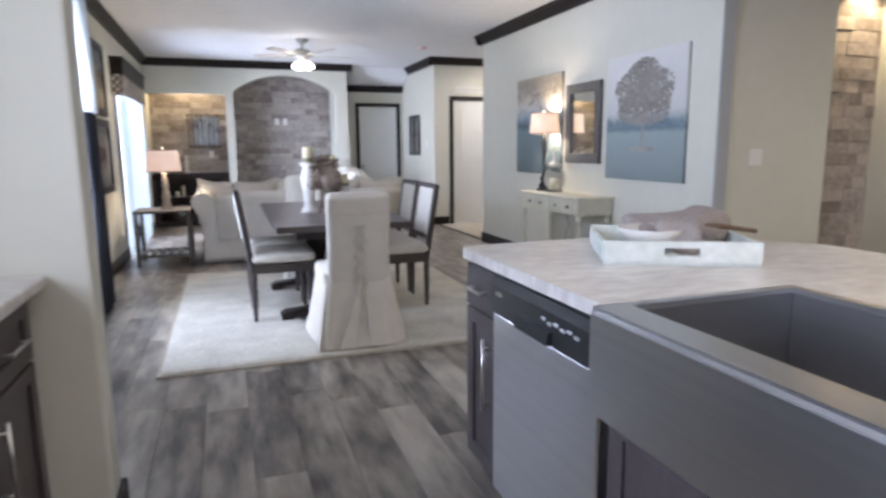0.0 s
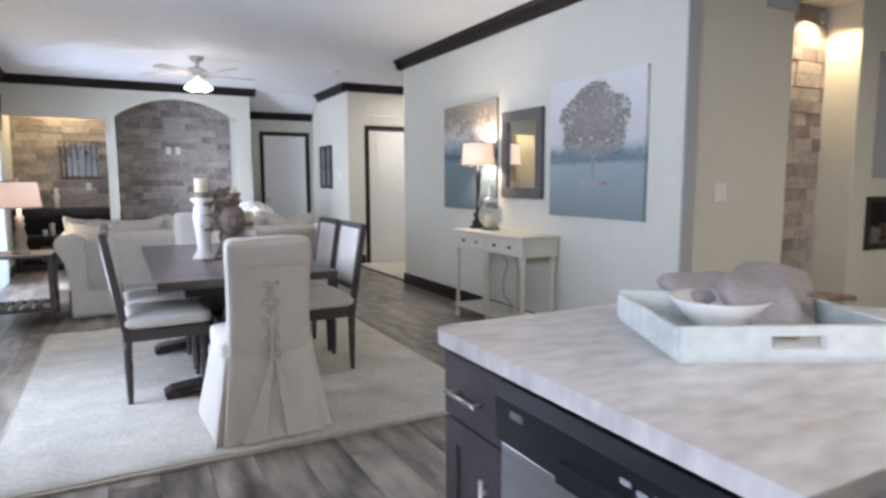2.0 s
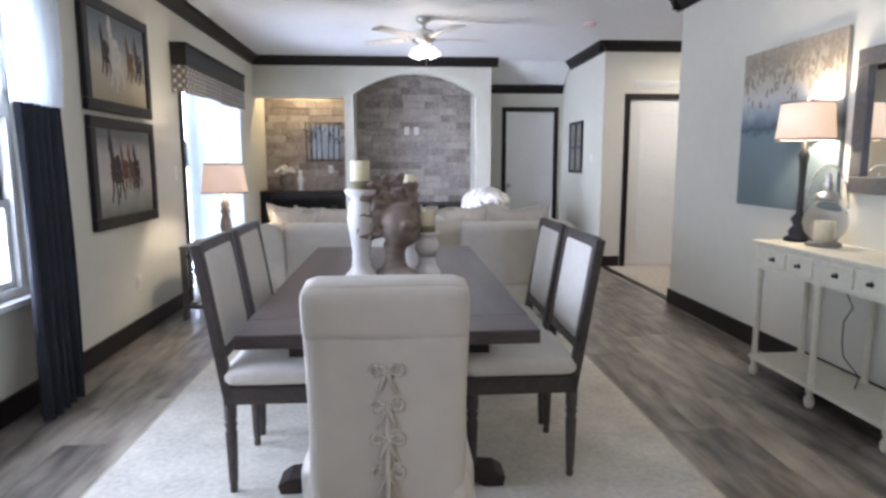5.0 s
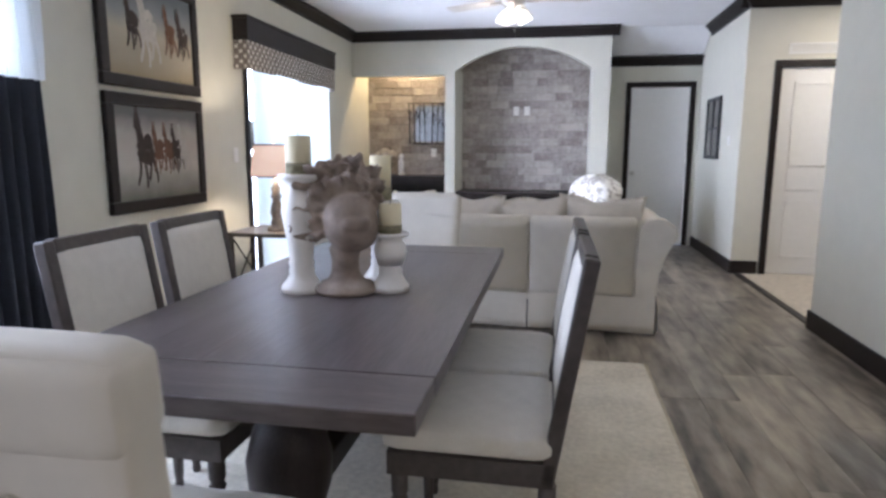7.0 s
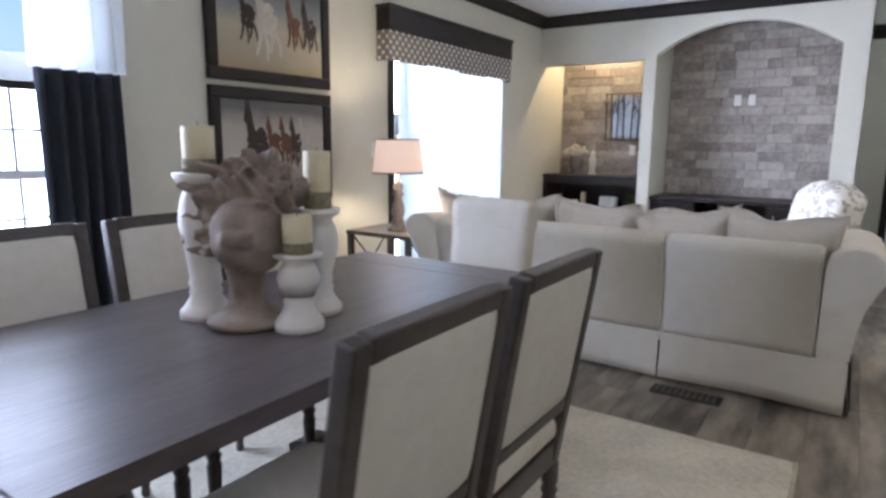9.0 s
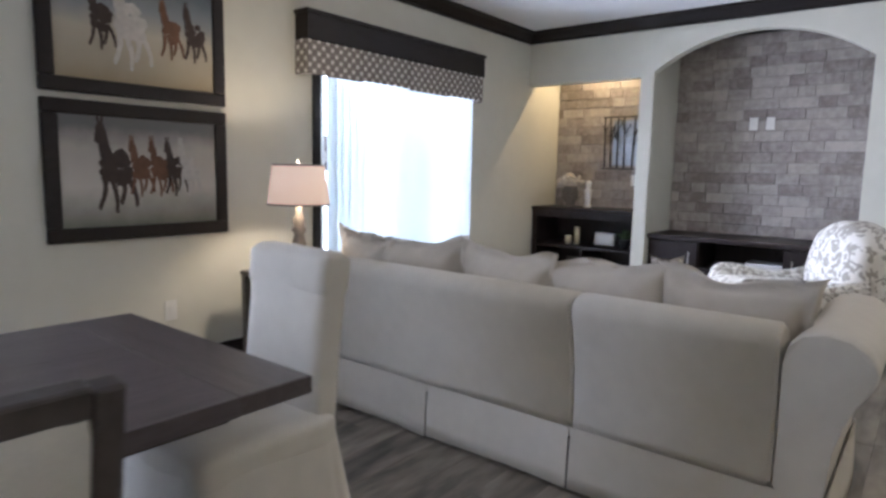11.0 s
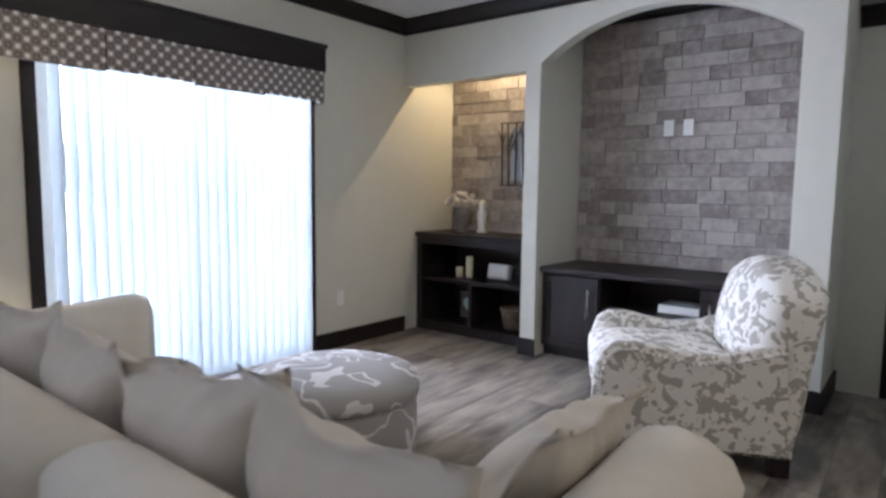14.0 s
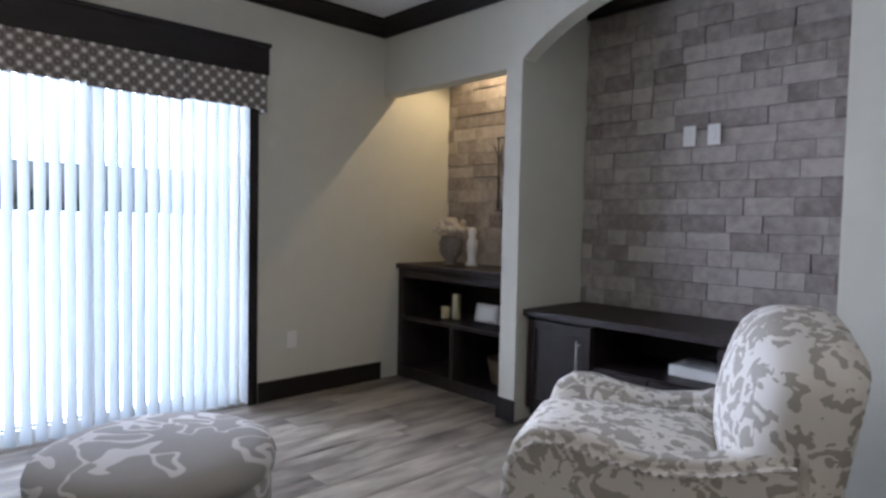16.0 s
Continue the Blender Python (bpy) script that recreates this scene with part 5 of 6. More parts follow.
# side table and lamp
st = thing("side_table", "rustic dark wood side table with crossed metal sides", "side table", (-0.18, 7.42, 0))
SW, SD, SZ = 0.29, 0.26, 0.62
part("tabletop", cube(-SW, -SD, SZ - 0.03, SW, SD, SZ, bevel=0.004), M_RUSTIC, st)
for x in (-SW + 0.025, SW - 0.025):
    for y in (-SD + 0.025, SD - 0.025):
        part("leg", cube(x - 0.02, y - 0.02, 0, x + 0.02, y + 0.02, SZ - 0.03, bevel=0.003, seg=1), M_RUSTIC, st)
for y in (-SD + 0.025, SD - 0.025):
    part("stretcher", cube(-SW + 0.045, y - 0.012, 0.10, SW - 0.045, y + 0.012, 0.13), M_RUSTIC, st)
for s in (-1, 1):
    x = s * (SW - 0.025)
    b = bmesh.new()
    rod(b, (x, -SD + 0.045, 0.14), (x, SD - 0.045, SZ - 0.04), 0.006)
    rod(b, (x + 0.004, SD - 0.045, 0.14), (x + 0.004, -SD + 0.045, SZ - 0.04), 0.006)
    part("cross_brace", b, M_IRON, st, "thin dark metal cross brace")
for k in range(5):
    part("shelf_slat", cube(-SW + 0.05 + 0.09 * k, -SD + 0.04, 0.131, -SW + 0.11 + 0.09 * k, SD - 0.04, 0.145), M_RUSTIC, st)
table_lamp((-0.14, 7.36, 0.62), 0.66, 0.155, 0.185, 0.235,
           ((0.075, 0), (0.075, 0.025), (0.045, 0.04), (0.05, 0.07), (0.035, 0.09), (0.05, 0.14), (0.04, 0.2), (0.028, 0.24), (0.045, 0.27), (0.03, 0.29), (0.04, 0.33), (0.018, 0.36), (0.018, 0.44)), M_LAMPWOOD, "lit table lamp with a grey-washed turned base", M_SHADE)

# sofa, back towards the dining table
so = thing("sofa", "cream slipcovered sofa with rolled arms and skirt", "sofa", (1.46, 7.18, 0))


def flare(z):
    """How far the upholstered back leans out towards its rolled top."""
    return 0.062 * max(0.0, min(1.0, (z - 0.42) / 0.33)) ** 1.6


def sofa_back(x0, x1):
    outer = [(-0.030 - flare(z), z) for z in (0.262, 0.30, 0.40, 0.50, 0.58, 0.65, 0.70, 0.735)]
    prof = [(0.0, 0.258)] + outer + [(-0.086, 0.768), (-0.062, 0.793), (-0.02, 0.806), (0.04, 0.80), (0.09, 0.775), (0.12, 0.72), (0.14, 0.55), (0.17, 0.40), (0.18, 0.262)]
    bm = extrude(prof, x1 - x0, "x", x0, True)
    ce = [e for e in bm.edges if abs(e.verts[0].co.x - e.verts[1].co.x) < 1e-6]
    bmesh.ops.bevel(bm, geom=ce, offset=0.012, segments=2, affect="EDGES")
    return bm


part("back", sofa_back(-1.078, 0.358), M_SLIP, so)
part("back", sofa_back(0.366, 1.078), M_SLIP, so)
part("base", cube(-1.20, 0.0, 0.20, 1.20, 0.85, 0.33, bevel=0.02), M_SLIP, so)


def skirt_panel(x0, x1, y0, y1, z1=0.262):
    bm = bmesh.new()
    n = max(6, int(40 * (abs(x1 - x0) + abs(y1 - y0))))
    dx, dy = x1 - x0, y1 - y0
    L = math.hypot(dx, dy)
    nx, ny = dy / L, -dx / L
    gg = []
    for off in (0, 0.006):
        for r in range(5):
            f = r / 4
            gg.append([bm.verts.new((x0 + dx * k / n + nx * (off + f * (0.012 + 0.004 * math.sin(9 * k / n * L + x0))), y0 + dy * k / n + ny * (off + f * (0.012 + 0.004 * math.sin(9 * k / n * L + x0))), z1 - f * (z1 - 0.012 - 0.006 * math.sin(5 * k / n * L + y0)))) for k in range(n + 1)])
    for j in (0, 1, 2, 3, 5, 6, 7, 8):
        for k in range(n):
            bm.faces.new((gg[j][k], gg[j][k + 1], gg[j + 1][k + 1], gg[j + 1][k])).smooth = True
    for k in range(n):
        bm.faces.new((gg[4][k], gg[4][k + 1], gg[9][k + 1], gg[9][k]))
    return bm


for x0, x1 in ((-1.222, -0.385), (-0.375, 0.357), (0.367, 1.222)):
    part("skirt_panel", skirt_panel(x0, x1, -0.031, -0.031), M_SLIP, so)
part("skirt_panel", skirt_panel(1.228, 1.228, -0.02, 0.87), M_SLIP, so)
part("skirt_panel", skirt_panel(-1.228, -1.228, 0.87, -0.02), M_SLIP, so)
part("skirt_panel", skirt_panel(1.215, -1.215, 0.868, 0.868), M_SLIP, so)
for s in (-1, 1):
    prof = [(1.10, 0.262), (1.084, 0.27), (1.084, 0.45), (1.084, 0.60), (1.086, 0.70), (1.10, 0.755), (1.14, 0.793), (1.20, 0.808), (1.265, 0.797), (1.315, 0.765), (1.34, 0.715), (1.333, 0.665), (1.298, 0.60), (1.262, 0.52), (1.238, 0.42), (1.228, 0.30), (1.226, 0.27), (1.21, 0.262)]
    bm = bmesh.new()
    rings_ = []
    for k in range(19):
        f = k / 18
        y = -0.030 + 0.895 * f
        rear = max(0, 1 - f / 0.10)
        tuck = 0.04 * rear ** 3 + 0.30 * max(0, (f - 0.93) / 0.07) ** 2
        dip = 0.02 * math.sin(math.pi * f)
        rings_.append([bm.verts.new((s * (1.20 + (x - 1.20) * (1 - tuck * (0.5 if z < 0.6 else 1))), y - flare(z) * rear, z - (dip + tuck * 0.08) * max(0, (z - 0.27) / 0.53))) for x, z in prof])
    for a, b in zip(rings_, rings_[1:]):
        for k in range(len(prof)):
            bm.faces.new((a[k], a[(k + 1) % len(prof)], b[(k + 1) % len(prof)], b[k])).smooth = True
    bm.faces.new(rings_[0][::-1])
    bm.faces.new(rings_[-1])
    part("arm", bm, M_SLIP, so)
for k in range(3):
    part("seat_cushion", soft(0.70, 0.70, 0.16, 0.05, 0.2, 10, 0.006, at=(-0.715 + 0.715 * k, 0.525, 0.40), seed=k), M_SLIP, so)


def loose_pillow(w, h, d, seed, n=34):
    """A slouching pillow standing on its edge, with a ruffled flange, drawn-out corners and creases."""
    bm = bmesh.new()
    rows = {}
    for side in (1, -1):
        for a in range(n + 1):
            for b in range(n + 1):
                edge = a in (0, n) or b in (0, n)
                if side < 0 and edge:
                    rows[side, a, b] = rows[1, a, b]
                    continue
                u, q = 2 * a / n - 1, 2 * b / n - 1
                body = (1 - min(1, abs(u) / 0.86) ** 2.8) * (1 - min(1, abs(q) / 0.86) ** 2.8)
                rim = max(0, (max(abs(u), abs(q)) - 0.80) / 0.20)
                th = d / 2 * max(0, body) ** 0.5 + 0.004
                nz = noise.noise(Vector((u * 1.6 + seed * 3.7, q * 1.6, side)))
                pull = abs(u * q) ** 3
                crease = math.sin(13 * u + 4 * q * u + 6 * nz + seed) * max(0, abs(q) - 0.25) * (1 - rim)
                x = u * w / 2 * (1 - 0.05 * (1 - q * q) + 0.05 * pull)
                z = q * h / 2 * (1 - 0.07 * (1 - u * u) + 0.05 * pull) - (0.02 + 0.03 * nz) * max(0, q)
                y = side * (th + 0.010 * crease + 0.018 * nz * (1 - rim)) + rim * 0.014 * math.sin(5 * (u - q) + 3 * nz + seed * 2)
                rows[side, a, b] = bm.verts.new((x, y, z + rim * 0.006 * math.sin(6 * u + seed)))
        for a in range(n):
            for b in range(n):
                f = [rows[side, a, b], rows[side, a + 1, b], rows[side, a + 1, b + 1], rows[side, a, b + 1]]
                bm.faces.new(f if side < 0 else f[::-1]).smooth = True
    return bm


for k, (x, w, rz, tip) in enumerate(((0.42, 0.46, -8, 4), (0.80, 0.62, 5, -3), (1.34, 0.56, -5, 4), (1.85, 0.58, 4, -4), (2.31, 0.58, -6, 3))):
    b = loose_pillow(w, 0.54, 0.22, k + 7)
    bmesh.ops.transform(b, matrix=pose(0, 0, 0, 10, tip, rz), verts=b.verts)
    solid("back_pillow", b, M_PILLOW, "oatmeal cotton back pillow with a ruffled flange", "pillow", at=(x, 7.405 + 0.02 * (k % 2), 0.675), group="sofa back pillows")
b = loose_pillow(0.58, 0.54, 0.17, 21)
bmesh.ops.transform(b, matrix=pose(0, 0, 0, 0, 0, 96) @ pose(0, 0, 0, 42, 6, 0), verts=b.verts)
solid("throw_pillow", b, M_PILLOW, "oatmeal flanged throw pillow against the sofa arm", "pillow", at=(2.39, 7.88, 0.655))

# armchair
ac = thing("armchair", "cream armchair with a grey damask print", "armchair", (2.10, 9.98, 0), 206)
ac.scale = (1.08, 1.10, 1.0)
# faces local +x
part("seat_base", soft(0.82, 0.60, 0.26, 0.04, 0, 6, at=(0.0, 0, 0.22)), M_DAMASK, ac)
part("seat_cushion", soft(0.64, 0.53, 0.19, 0.06, 0.25, 8, at=(0.145, 0, 0.42)), M_DAMASK, ac)
bk = soft(0.25, 0.76, 0.84, 0.085, 0.0, 14, 0)
for v in bk.verts:
    t_ = (v.co.z + 0.42) / 0.84
    v.co.z -= 0.13 * (v.co.y / 0.38) ** 2 * max(0, t_ - 0.5) * 2
    if v.co.x > 0:
        v.co.x += 0.06 * (1 - (v.co.y / 0.38) ** 2) * math.sin(math.pi * min(1, max(0, t_ - 0.25) / 0.75))
    v.co.x -= 0.10 * t_
    v.co.z += 0.555
    v.co.x -= 0.27
part("back", bk, M_DAMASK, ac)
for s in (-1, 1):
    prof = [(0.41, 0.095), (0.43, 0.10), (0.435, 0.13), (0.455, 0.28), (0.45, 0.44), (0.42, 0.54), (0.36, 0.585), (0.28, 0.59), (0.16, 0.56), (0.02, 0.54), (-0.12, 0.56), (-0.24, 0.60), (-0.34, 0.62), (-0.36, 0.13), (-0.36, 0.10), (-0.34, 0.095)]
    bm = extrude(prof, 0.15, "y", s * 0.335 - 0.075, True)
    bmesh.ops.bevel(bm, geom=[e for e in bm.edges if abs(e.verts[0].co.y - e.verts[1].co.y) < 1e-6], offset=0.03, segments=4, affect="EDGES")
    arm = part("arm", bm, M_DAMASK, ac)
    nh = bmesh.new()
    pts = [(0.44, 0.16), (0.447, 0.30), (0.44, 0.44), (0.413, 0.53), (0.36, 0.572), (0.28, 0.578), (0.16, 0.548), (0.02, 0.528), (-0.12, 0.548), (-0.22, 0.58)]
    for (xa, za), (xb, zb) in zip(pts, pts[1:]):
        q = max(2, int(math.hypot(xb - xa, zb - za) / 0.024))
        for j in range(q):
            f = j / q
            rod(nh, (xa + (xb - xa) * f - 0.012, s * 0.409, za + (zb - za) * f - 0.016), (xa + (xb - xa) * f - 0.012, s * 0.414, za + (zb - za) * f - 0.016), 0.007, 6)
    tagged(part("nailheads", nh, M_NICKEL, arm, "row of metal nailheads"), kind="stuff")
for x in (-0.32, 0.34):
    for y in (-0.33, 0.33):
        part("foot", cube(x - 0.04, y - 0.04, 0, x + 0.04, y + 0.04, 0.125, bevel=0.006), M_DARKWOOD, ac, "dark wooden foot")

ot = thing("ottoman", "round ottoman in grey vine-print fabric", "ottoman", (0.845, 8.67, 0))
part("drum", lathe(((0.385, 0.03), (0.395, 0.05), (0.395, 0.29), (0.385, 0.31)), 48), M_OTTO, ot)
part("lid", lathe(((0.385, 0.312), (0.405, 0.32), (0.41, 0.36), (0.395, 0.40), (0.33, 0.425), (0.15, 0.44), (0.0, 0.443)), 48), M_OTTO, ot)
for k in range(4):
    a = radians(45 + 90 * k)
    part("foot", lathe(((0.02, 0), (0.025, 0.031)), 10, (0.3 * math.cos(a), 0.3 * math.sin(a), 0)), M_BLACK, ot)

# built-in cabinets
bs = thing("built_in_bookcase", "dark espresso open bookcase in the lit niche", "bookcase")
BX0, BX1, BY0, BY1 = W0 + 0.003, 0.57, 10.99, YS - 0.006
part("top", cube(BX0, BY0 - 0.03, 0.855, BX1, BY1, 0.895, bevel=0.006), M_DARKWOOD, bs)
for x0, x1 in ((BX0, BX0 + 0.06), (BX1 - 0.05, BX1)):
    part("side", cube(x0, BY0, 0, x1, BY1, 0.854), M_DARKWOOD, bs)
part("back_panel", cube(BX0 + 0.061, BY1 - 0.02, 0.09, BX1 - 0.051, BY1, 0.854), M_DARKWOOD, bs)
part("top_rail", cube(BX0 + 0.061, BY0, 0.79, BX1 - 0.051, BY0 + 0.03, 0.854), M_DARKWOOD, bs)
part("shelf", cube(BX0 + 0.061, BY0 + 0.005, 0.46, BX1 - 0.051, BY1 - 0.021, 0.49), M_DARKWOOD, bs)
part("shelf", cube(BX0 + 0.061, BY0, 0.0, BX1 - 0.051, BY1 - 0.021, 0.09), M_DARKWOOD, bs)
part("divider", cube(-0.06, BY0 + 0.005, 0.091, -0.03, BY1 - 0.021, 0.459), M_DARKWOOD, bs)
mc = thing("media_cabinet", "low dark espresso media cabinet in the arched niche", "cabinet")
MX0, MX1, MZ = 0.703, 2.399, 0.70
part("top", cube(MX0, YB + 0.06, MZ - 0.04, MX1, YS - 0.006, MZ, bevel=0.006), M_DARKWOOD, mc)
for nm, q in (("side_case", (MX0, YB + 0.12, 0.08, 1.18, YS - 0.006, MZ - 0.041)), ("side_case", (1.88, YB + 0.12, 0.08, MX1, YS - 0.006, MZ - 0.041)), ("middle_case", (1.18, YB + 0.12, 0.08, 1.88, YS - 0.006, 0.42)), ("back_panel", (1.18, YS - 0.03, 0.42, 1.88, YS - 0.006, MZ - 0.041)), ("plinth", (MX0, YB + 0.16, 0, MX1, YS - 0.006, 0.08))):
    part(nm, cube(*q), M_DARKWOOD, mc)
for x0, x1, z0, z1, hx in ((MX0 + 0.02, 1.17, 0.10, 0.64, 1.10), (1.89, MX1 - 0.02, 0.10, 0.64, 1.96), (1.19, 1.525, 0.10, 0.41, 1.48), (1.535, 1.87, 0.10, 0.41, 1.58)):
    dd = part("cabinet_door", cube(x0, YB + 0.105, z0, x1, YB + 0.119, z1), M_DARKWOOD, mc)
    w = 0.055
    for q in ((x0, z0, x1, z0 + w), (x0, z1 - w, x1, z1), (x0, z0 + w, x0 + w, z1 - w), (x1 - w, z0 + w, x1, z1 - w)):
        part("front_rail", cube(q[0], YB + 0.094, q[1], q[2], YB + 0.1045, q[3], bevel=0.0015, seg=1), M_DARKWOOD, dd)
    bar_handle(dd, (hx, YB + 0.094, z1 - 0.30), (hx, YB + 0.094, z1 - 0.08), (0, -0.03, 0))
solid("media_box", cube(1.55, 11.10, 0.421, 1.85, 11.35, 0.48, bevel=0.004), M_PLATE, "white media box on the cabinet shelf", "media box")

# things on the bookcase
def pillar(x, y, z, r, h):
    solid("pillar_candle", lathe(((r, 0), (r, h), (r * 0.8, h + 0.001), (0, h - 0.004)), 16), M_WAX, "ivory pillar candle on the bookcase shelf", "candle", at=(x, y, z), group="shelf candles")


pillar(-0.28, 11.16, 0.491, 0.035, 0.09)
pillar(-0.19, 11.19, 0.491, 0.032, 0.19)
solid("small_box_sign", soft(0.22, 0.06, 0.14, 0.01, 0, 3, m=pose(0, 0, 0, -12, 0, 0), at=(0, 0, 0.078)), M_WHITE, "whitewashed wooden block on the shelf", "block", at=(0.13, 11.20, 0.491))
po = thing("potted_plant", "small green plant in a dark pot", "plant", (0.36, 11.18, 0.491))
part("pot", lathe(((0.04, 0), (0.055, 0.09), (0.05, 0.092), (0.0, 0.085)), 16), M_BLACK, po)
fo = bmesh.new()
rr = random.Random(8)
for k in range(40):
    a, t = rr.uniform(0, 6.28), rr.uniform(0.2, 1)
    p0 = Vector((0.02 * math.cos(a), 0.02 * math.sin(a), 0.09))
    p1 = p0 + Vector((0.09 * t * math.cos(a), 0.09 * t * math.sin(a), 0.13 * (1.15 - t)))
    s = Vector((-math.sin(a), math.cos(a), 0)) * 0.012
    m_ = (p0 + p1) / 2 + Vector((0, 0, 0.015))
    v = [fo.verts.new(q) for q in (p0, m_ + s, p1, m_ - s)]
    fo.faces.new(v)
part("leaves", fo, M_FOLIAGE, po)
hf = thing("heart_plaque", "dark wooden plaque with a pale blue heart", "plaque", (-0.24, 11.30, 0.092))
part("board", cube(-0.12, -0.012, 0, 0.12, 0.012, 0.24, bevel=0.004), M_RUSTIC, hf)
hp = [(0.0052 * 16 * math.sin(t) ** 3, 0.125 + 0.0052 * (13 * math.cos(t) - 5 * math.cos(2 * t) - 2 * math.cos(3 * t) - math.cos(4 * t))) for t in [2 * math.pi * k / 32 for k in range(32)]]
part("heart", extrude(hp, 0.010, "y", -0.0225), M_HEART, hf, "pale blue painted heart")
solid("wicker_basket", lathe(((0.09, 0), (0.12, 0.17), (0.125, 0.18), (0.11, 0.175), (0.085, 0.02), (0, 0.02)), 20), M_WICKER, "brown wicker basket on the lower shelf", "basket", at=(0.27, 11.22, 0.091))
fv = thing("flower_vase", "grey urn of dried cream flowers", "vase", (-0.33, 11.25, 0.895))
part("urn", lathe(((0.06, 0), (0.065, 0.01), (0.04, 0.03), (0.085, 0.09), (0.095, 0.17), (0.075, 0.21), (0.085, 0.225), (0.07, 0.222), (0.0, 0.20)), 20), M_LAMPWOOD, fv)
fl = []
for k in range(60):
    a, e = rr.uniform(0, 6.28), rr.uniform(0, 1)
    rad = 0.15 * math.sqrt(rr.random())
    fl.append(soft(0.045, 0.045, 0.035, 0.018, 0, 2, 0.012, (rad * math.cos(a), rad * 0.8 * math.sin(a), 0.25 + 0.13 * (1 - (rad / 0.16) ** 2) * rr.uniform(0.5, 1)), pose(0, 0, 0, rr.uniform(-40, 40), rr.uniform(-40, 40), 0), k))
part("blooms", joined(*fl), M_FLOWER, fv, "dried cream blooms")
solid("figurine", lathe(((0.045, 0), (0.048, 0.02), (0.03, 0.04), (0.04, 0.12), (0.045, 0.18), (0.025, 0.22), (0.032, 0.25), (0.03, 0.28), (0.0, 0.30)), 20), M_CERAMIC, "white ceramic finial ornament on the bookcase", "ornament", at=(-0.12, 11.27, 0.895))
ma = thing("metal_wall_art", "dark metal branches before a silvery panel", "wall art", (0.20, YS - 0.045, 1.60))
part("panel", boxes((-0.16, 0.0, -0.24, 0.26, 0.004, 0.24)), mat("silvery_print", (0.40, 0.44, 0.50), 0.35, 0.6, scale=20, amount=0.3), ma)
for x in (-0.24, -0.17, -0.10, -0.02, 0.07, 0.15, 0.24):
    br = bmesh.new()
    rod(br, (x, -0.02, -0.27), (x + rr.uniform(-0.02, 0.02), -0.02, 0.27), 0.007, 6)
    for k in range(3):
        z = rr.uniform(-0.05, 0.15)
        rod(br, (x, -0.02, z), (x + rr.choice((-1, 1)) * rr.uniform(0.03, 0.07), -0.02, z + 0.11), 0.004, 5)
    part("branch", br, M_IRON, ma)
for z in (-0.277, 0.277):
    part("rail", rod(bmesh.new(), (-0.27, -0.02, z), (0.27, -0.02, z), 0.006, 6), M_IRON, ma)


def plate(name, at, rz, w=0.075, h=0.12, toggles=1, label="white wall plate"):
    """Faces local -y."""
    p = thing(name, label, "wall plate", at, rz)
    part("cover", cube(-w / 2, -0.006, -h / 2, w / 2, 0, h / 2, bevel=0.002, seg=1), M_PLATE, p)
    for k in range(toggles):
        x = (k - (toggles - 1) / 2) * 0.046
        part("rocker", cube(x - 0.012, -0.010, -0.03, x + 0.012, -0.0065, 0.03, bevel=0.002, seg=1), M_PLATE, p)


plate("outlet_plate", (1.44, YS - 0.045, 1.765), 0, label="white outlet plate on the stone")
plate("outlet_plate", (1.585, YS - 0.045, 1.765), 0, label="white cable plate on the stone")
plate("outlet_plate", (0.30, YS - 0.045, 1.20), 0, label="white outlet plate low on the stone")
plate("light_switch", (4.22, DY - 0.001, 1.19), 0, 0.12, 0.12, 2, "white double light switch on the den wall")
plate("light_switch", (W0 + 0.001, 7.70, 1.20), 90, label="white light switch beside the patio door")
plate("light_switch", (3.789, 9.95, 1.35), -90, 0.06, 0.09, 1, "small white wall plate in the entry")
plate("outlet_plate", (W0 + 0.001, 10.05, 0.40), 90, label="white outlet plate near the floor")
plate("outlet_plate", (W0 + 0.001, 6.8, 0.40), 90, label="white outlet plate under the pictures")
plate("outlet_plate", (6.75, DY + 0.084, 1.72), 0, label="white outlet plate in the media niche")
vent = thing("air_vent", "white wall grille above the hall door", "vent", (4.50, 9.539, 2.22))
part("frame", boxes((-0.33, -0.012, -0.05, 0.33, 0, -0.035), (-0.33, -0.012, 0.035, 0.33, 0, 0.05), (-0.33, -0.012, -0.035, -0.315, 0, 0.035), (0.315, -0.012, -0.035, 0.33, 0, 0.035)), M_WHITE, vent)
for k in range(5):
    part("slat", boxes((-0.314, -0.009, -0.032 + 0.014 * k, 0.314, -0.001, -0.024 + 0.014 * k)), M_WHITE, vent)
fv2 = thing("floor_register", "dark metal floor register in the planks", "vent", (2.01, 6.99, 0.0))
part("frame", boxes((-0.17, -0.06, 0, 0.17, 0.06, 0.003)), M_IRON, fv2)
for k in range(10):
    part("slat", boxes((-0.15 + 0.031 * k, -0.045, 0.003, -0.138 + 0.031 * k, 0.045, 0.006)), M_RUSTIC, fv2)
sd = thing("smoke_detector", "round white smoke detector on the ceiling", "detector", (3.30, 8.6, H))
part("body", lathe(((0.06, -0.001), (0.065, -0.02), (0.05, -0.035), (0.0, -0.036)), 24), M_RED, sd)

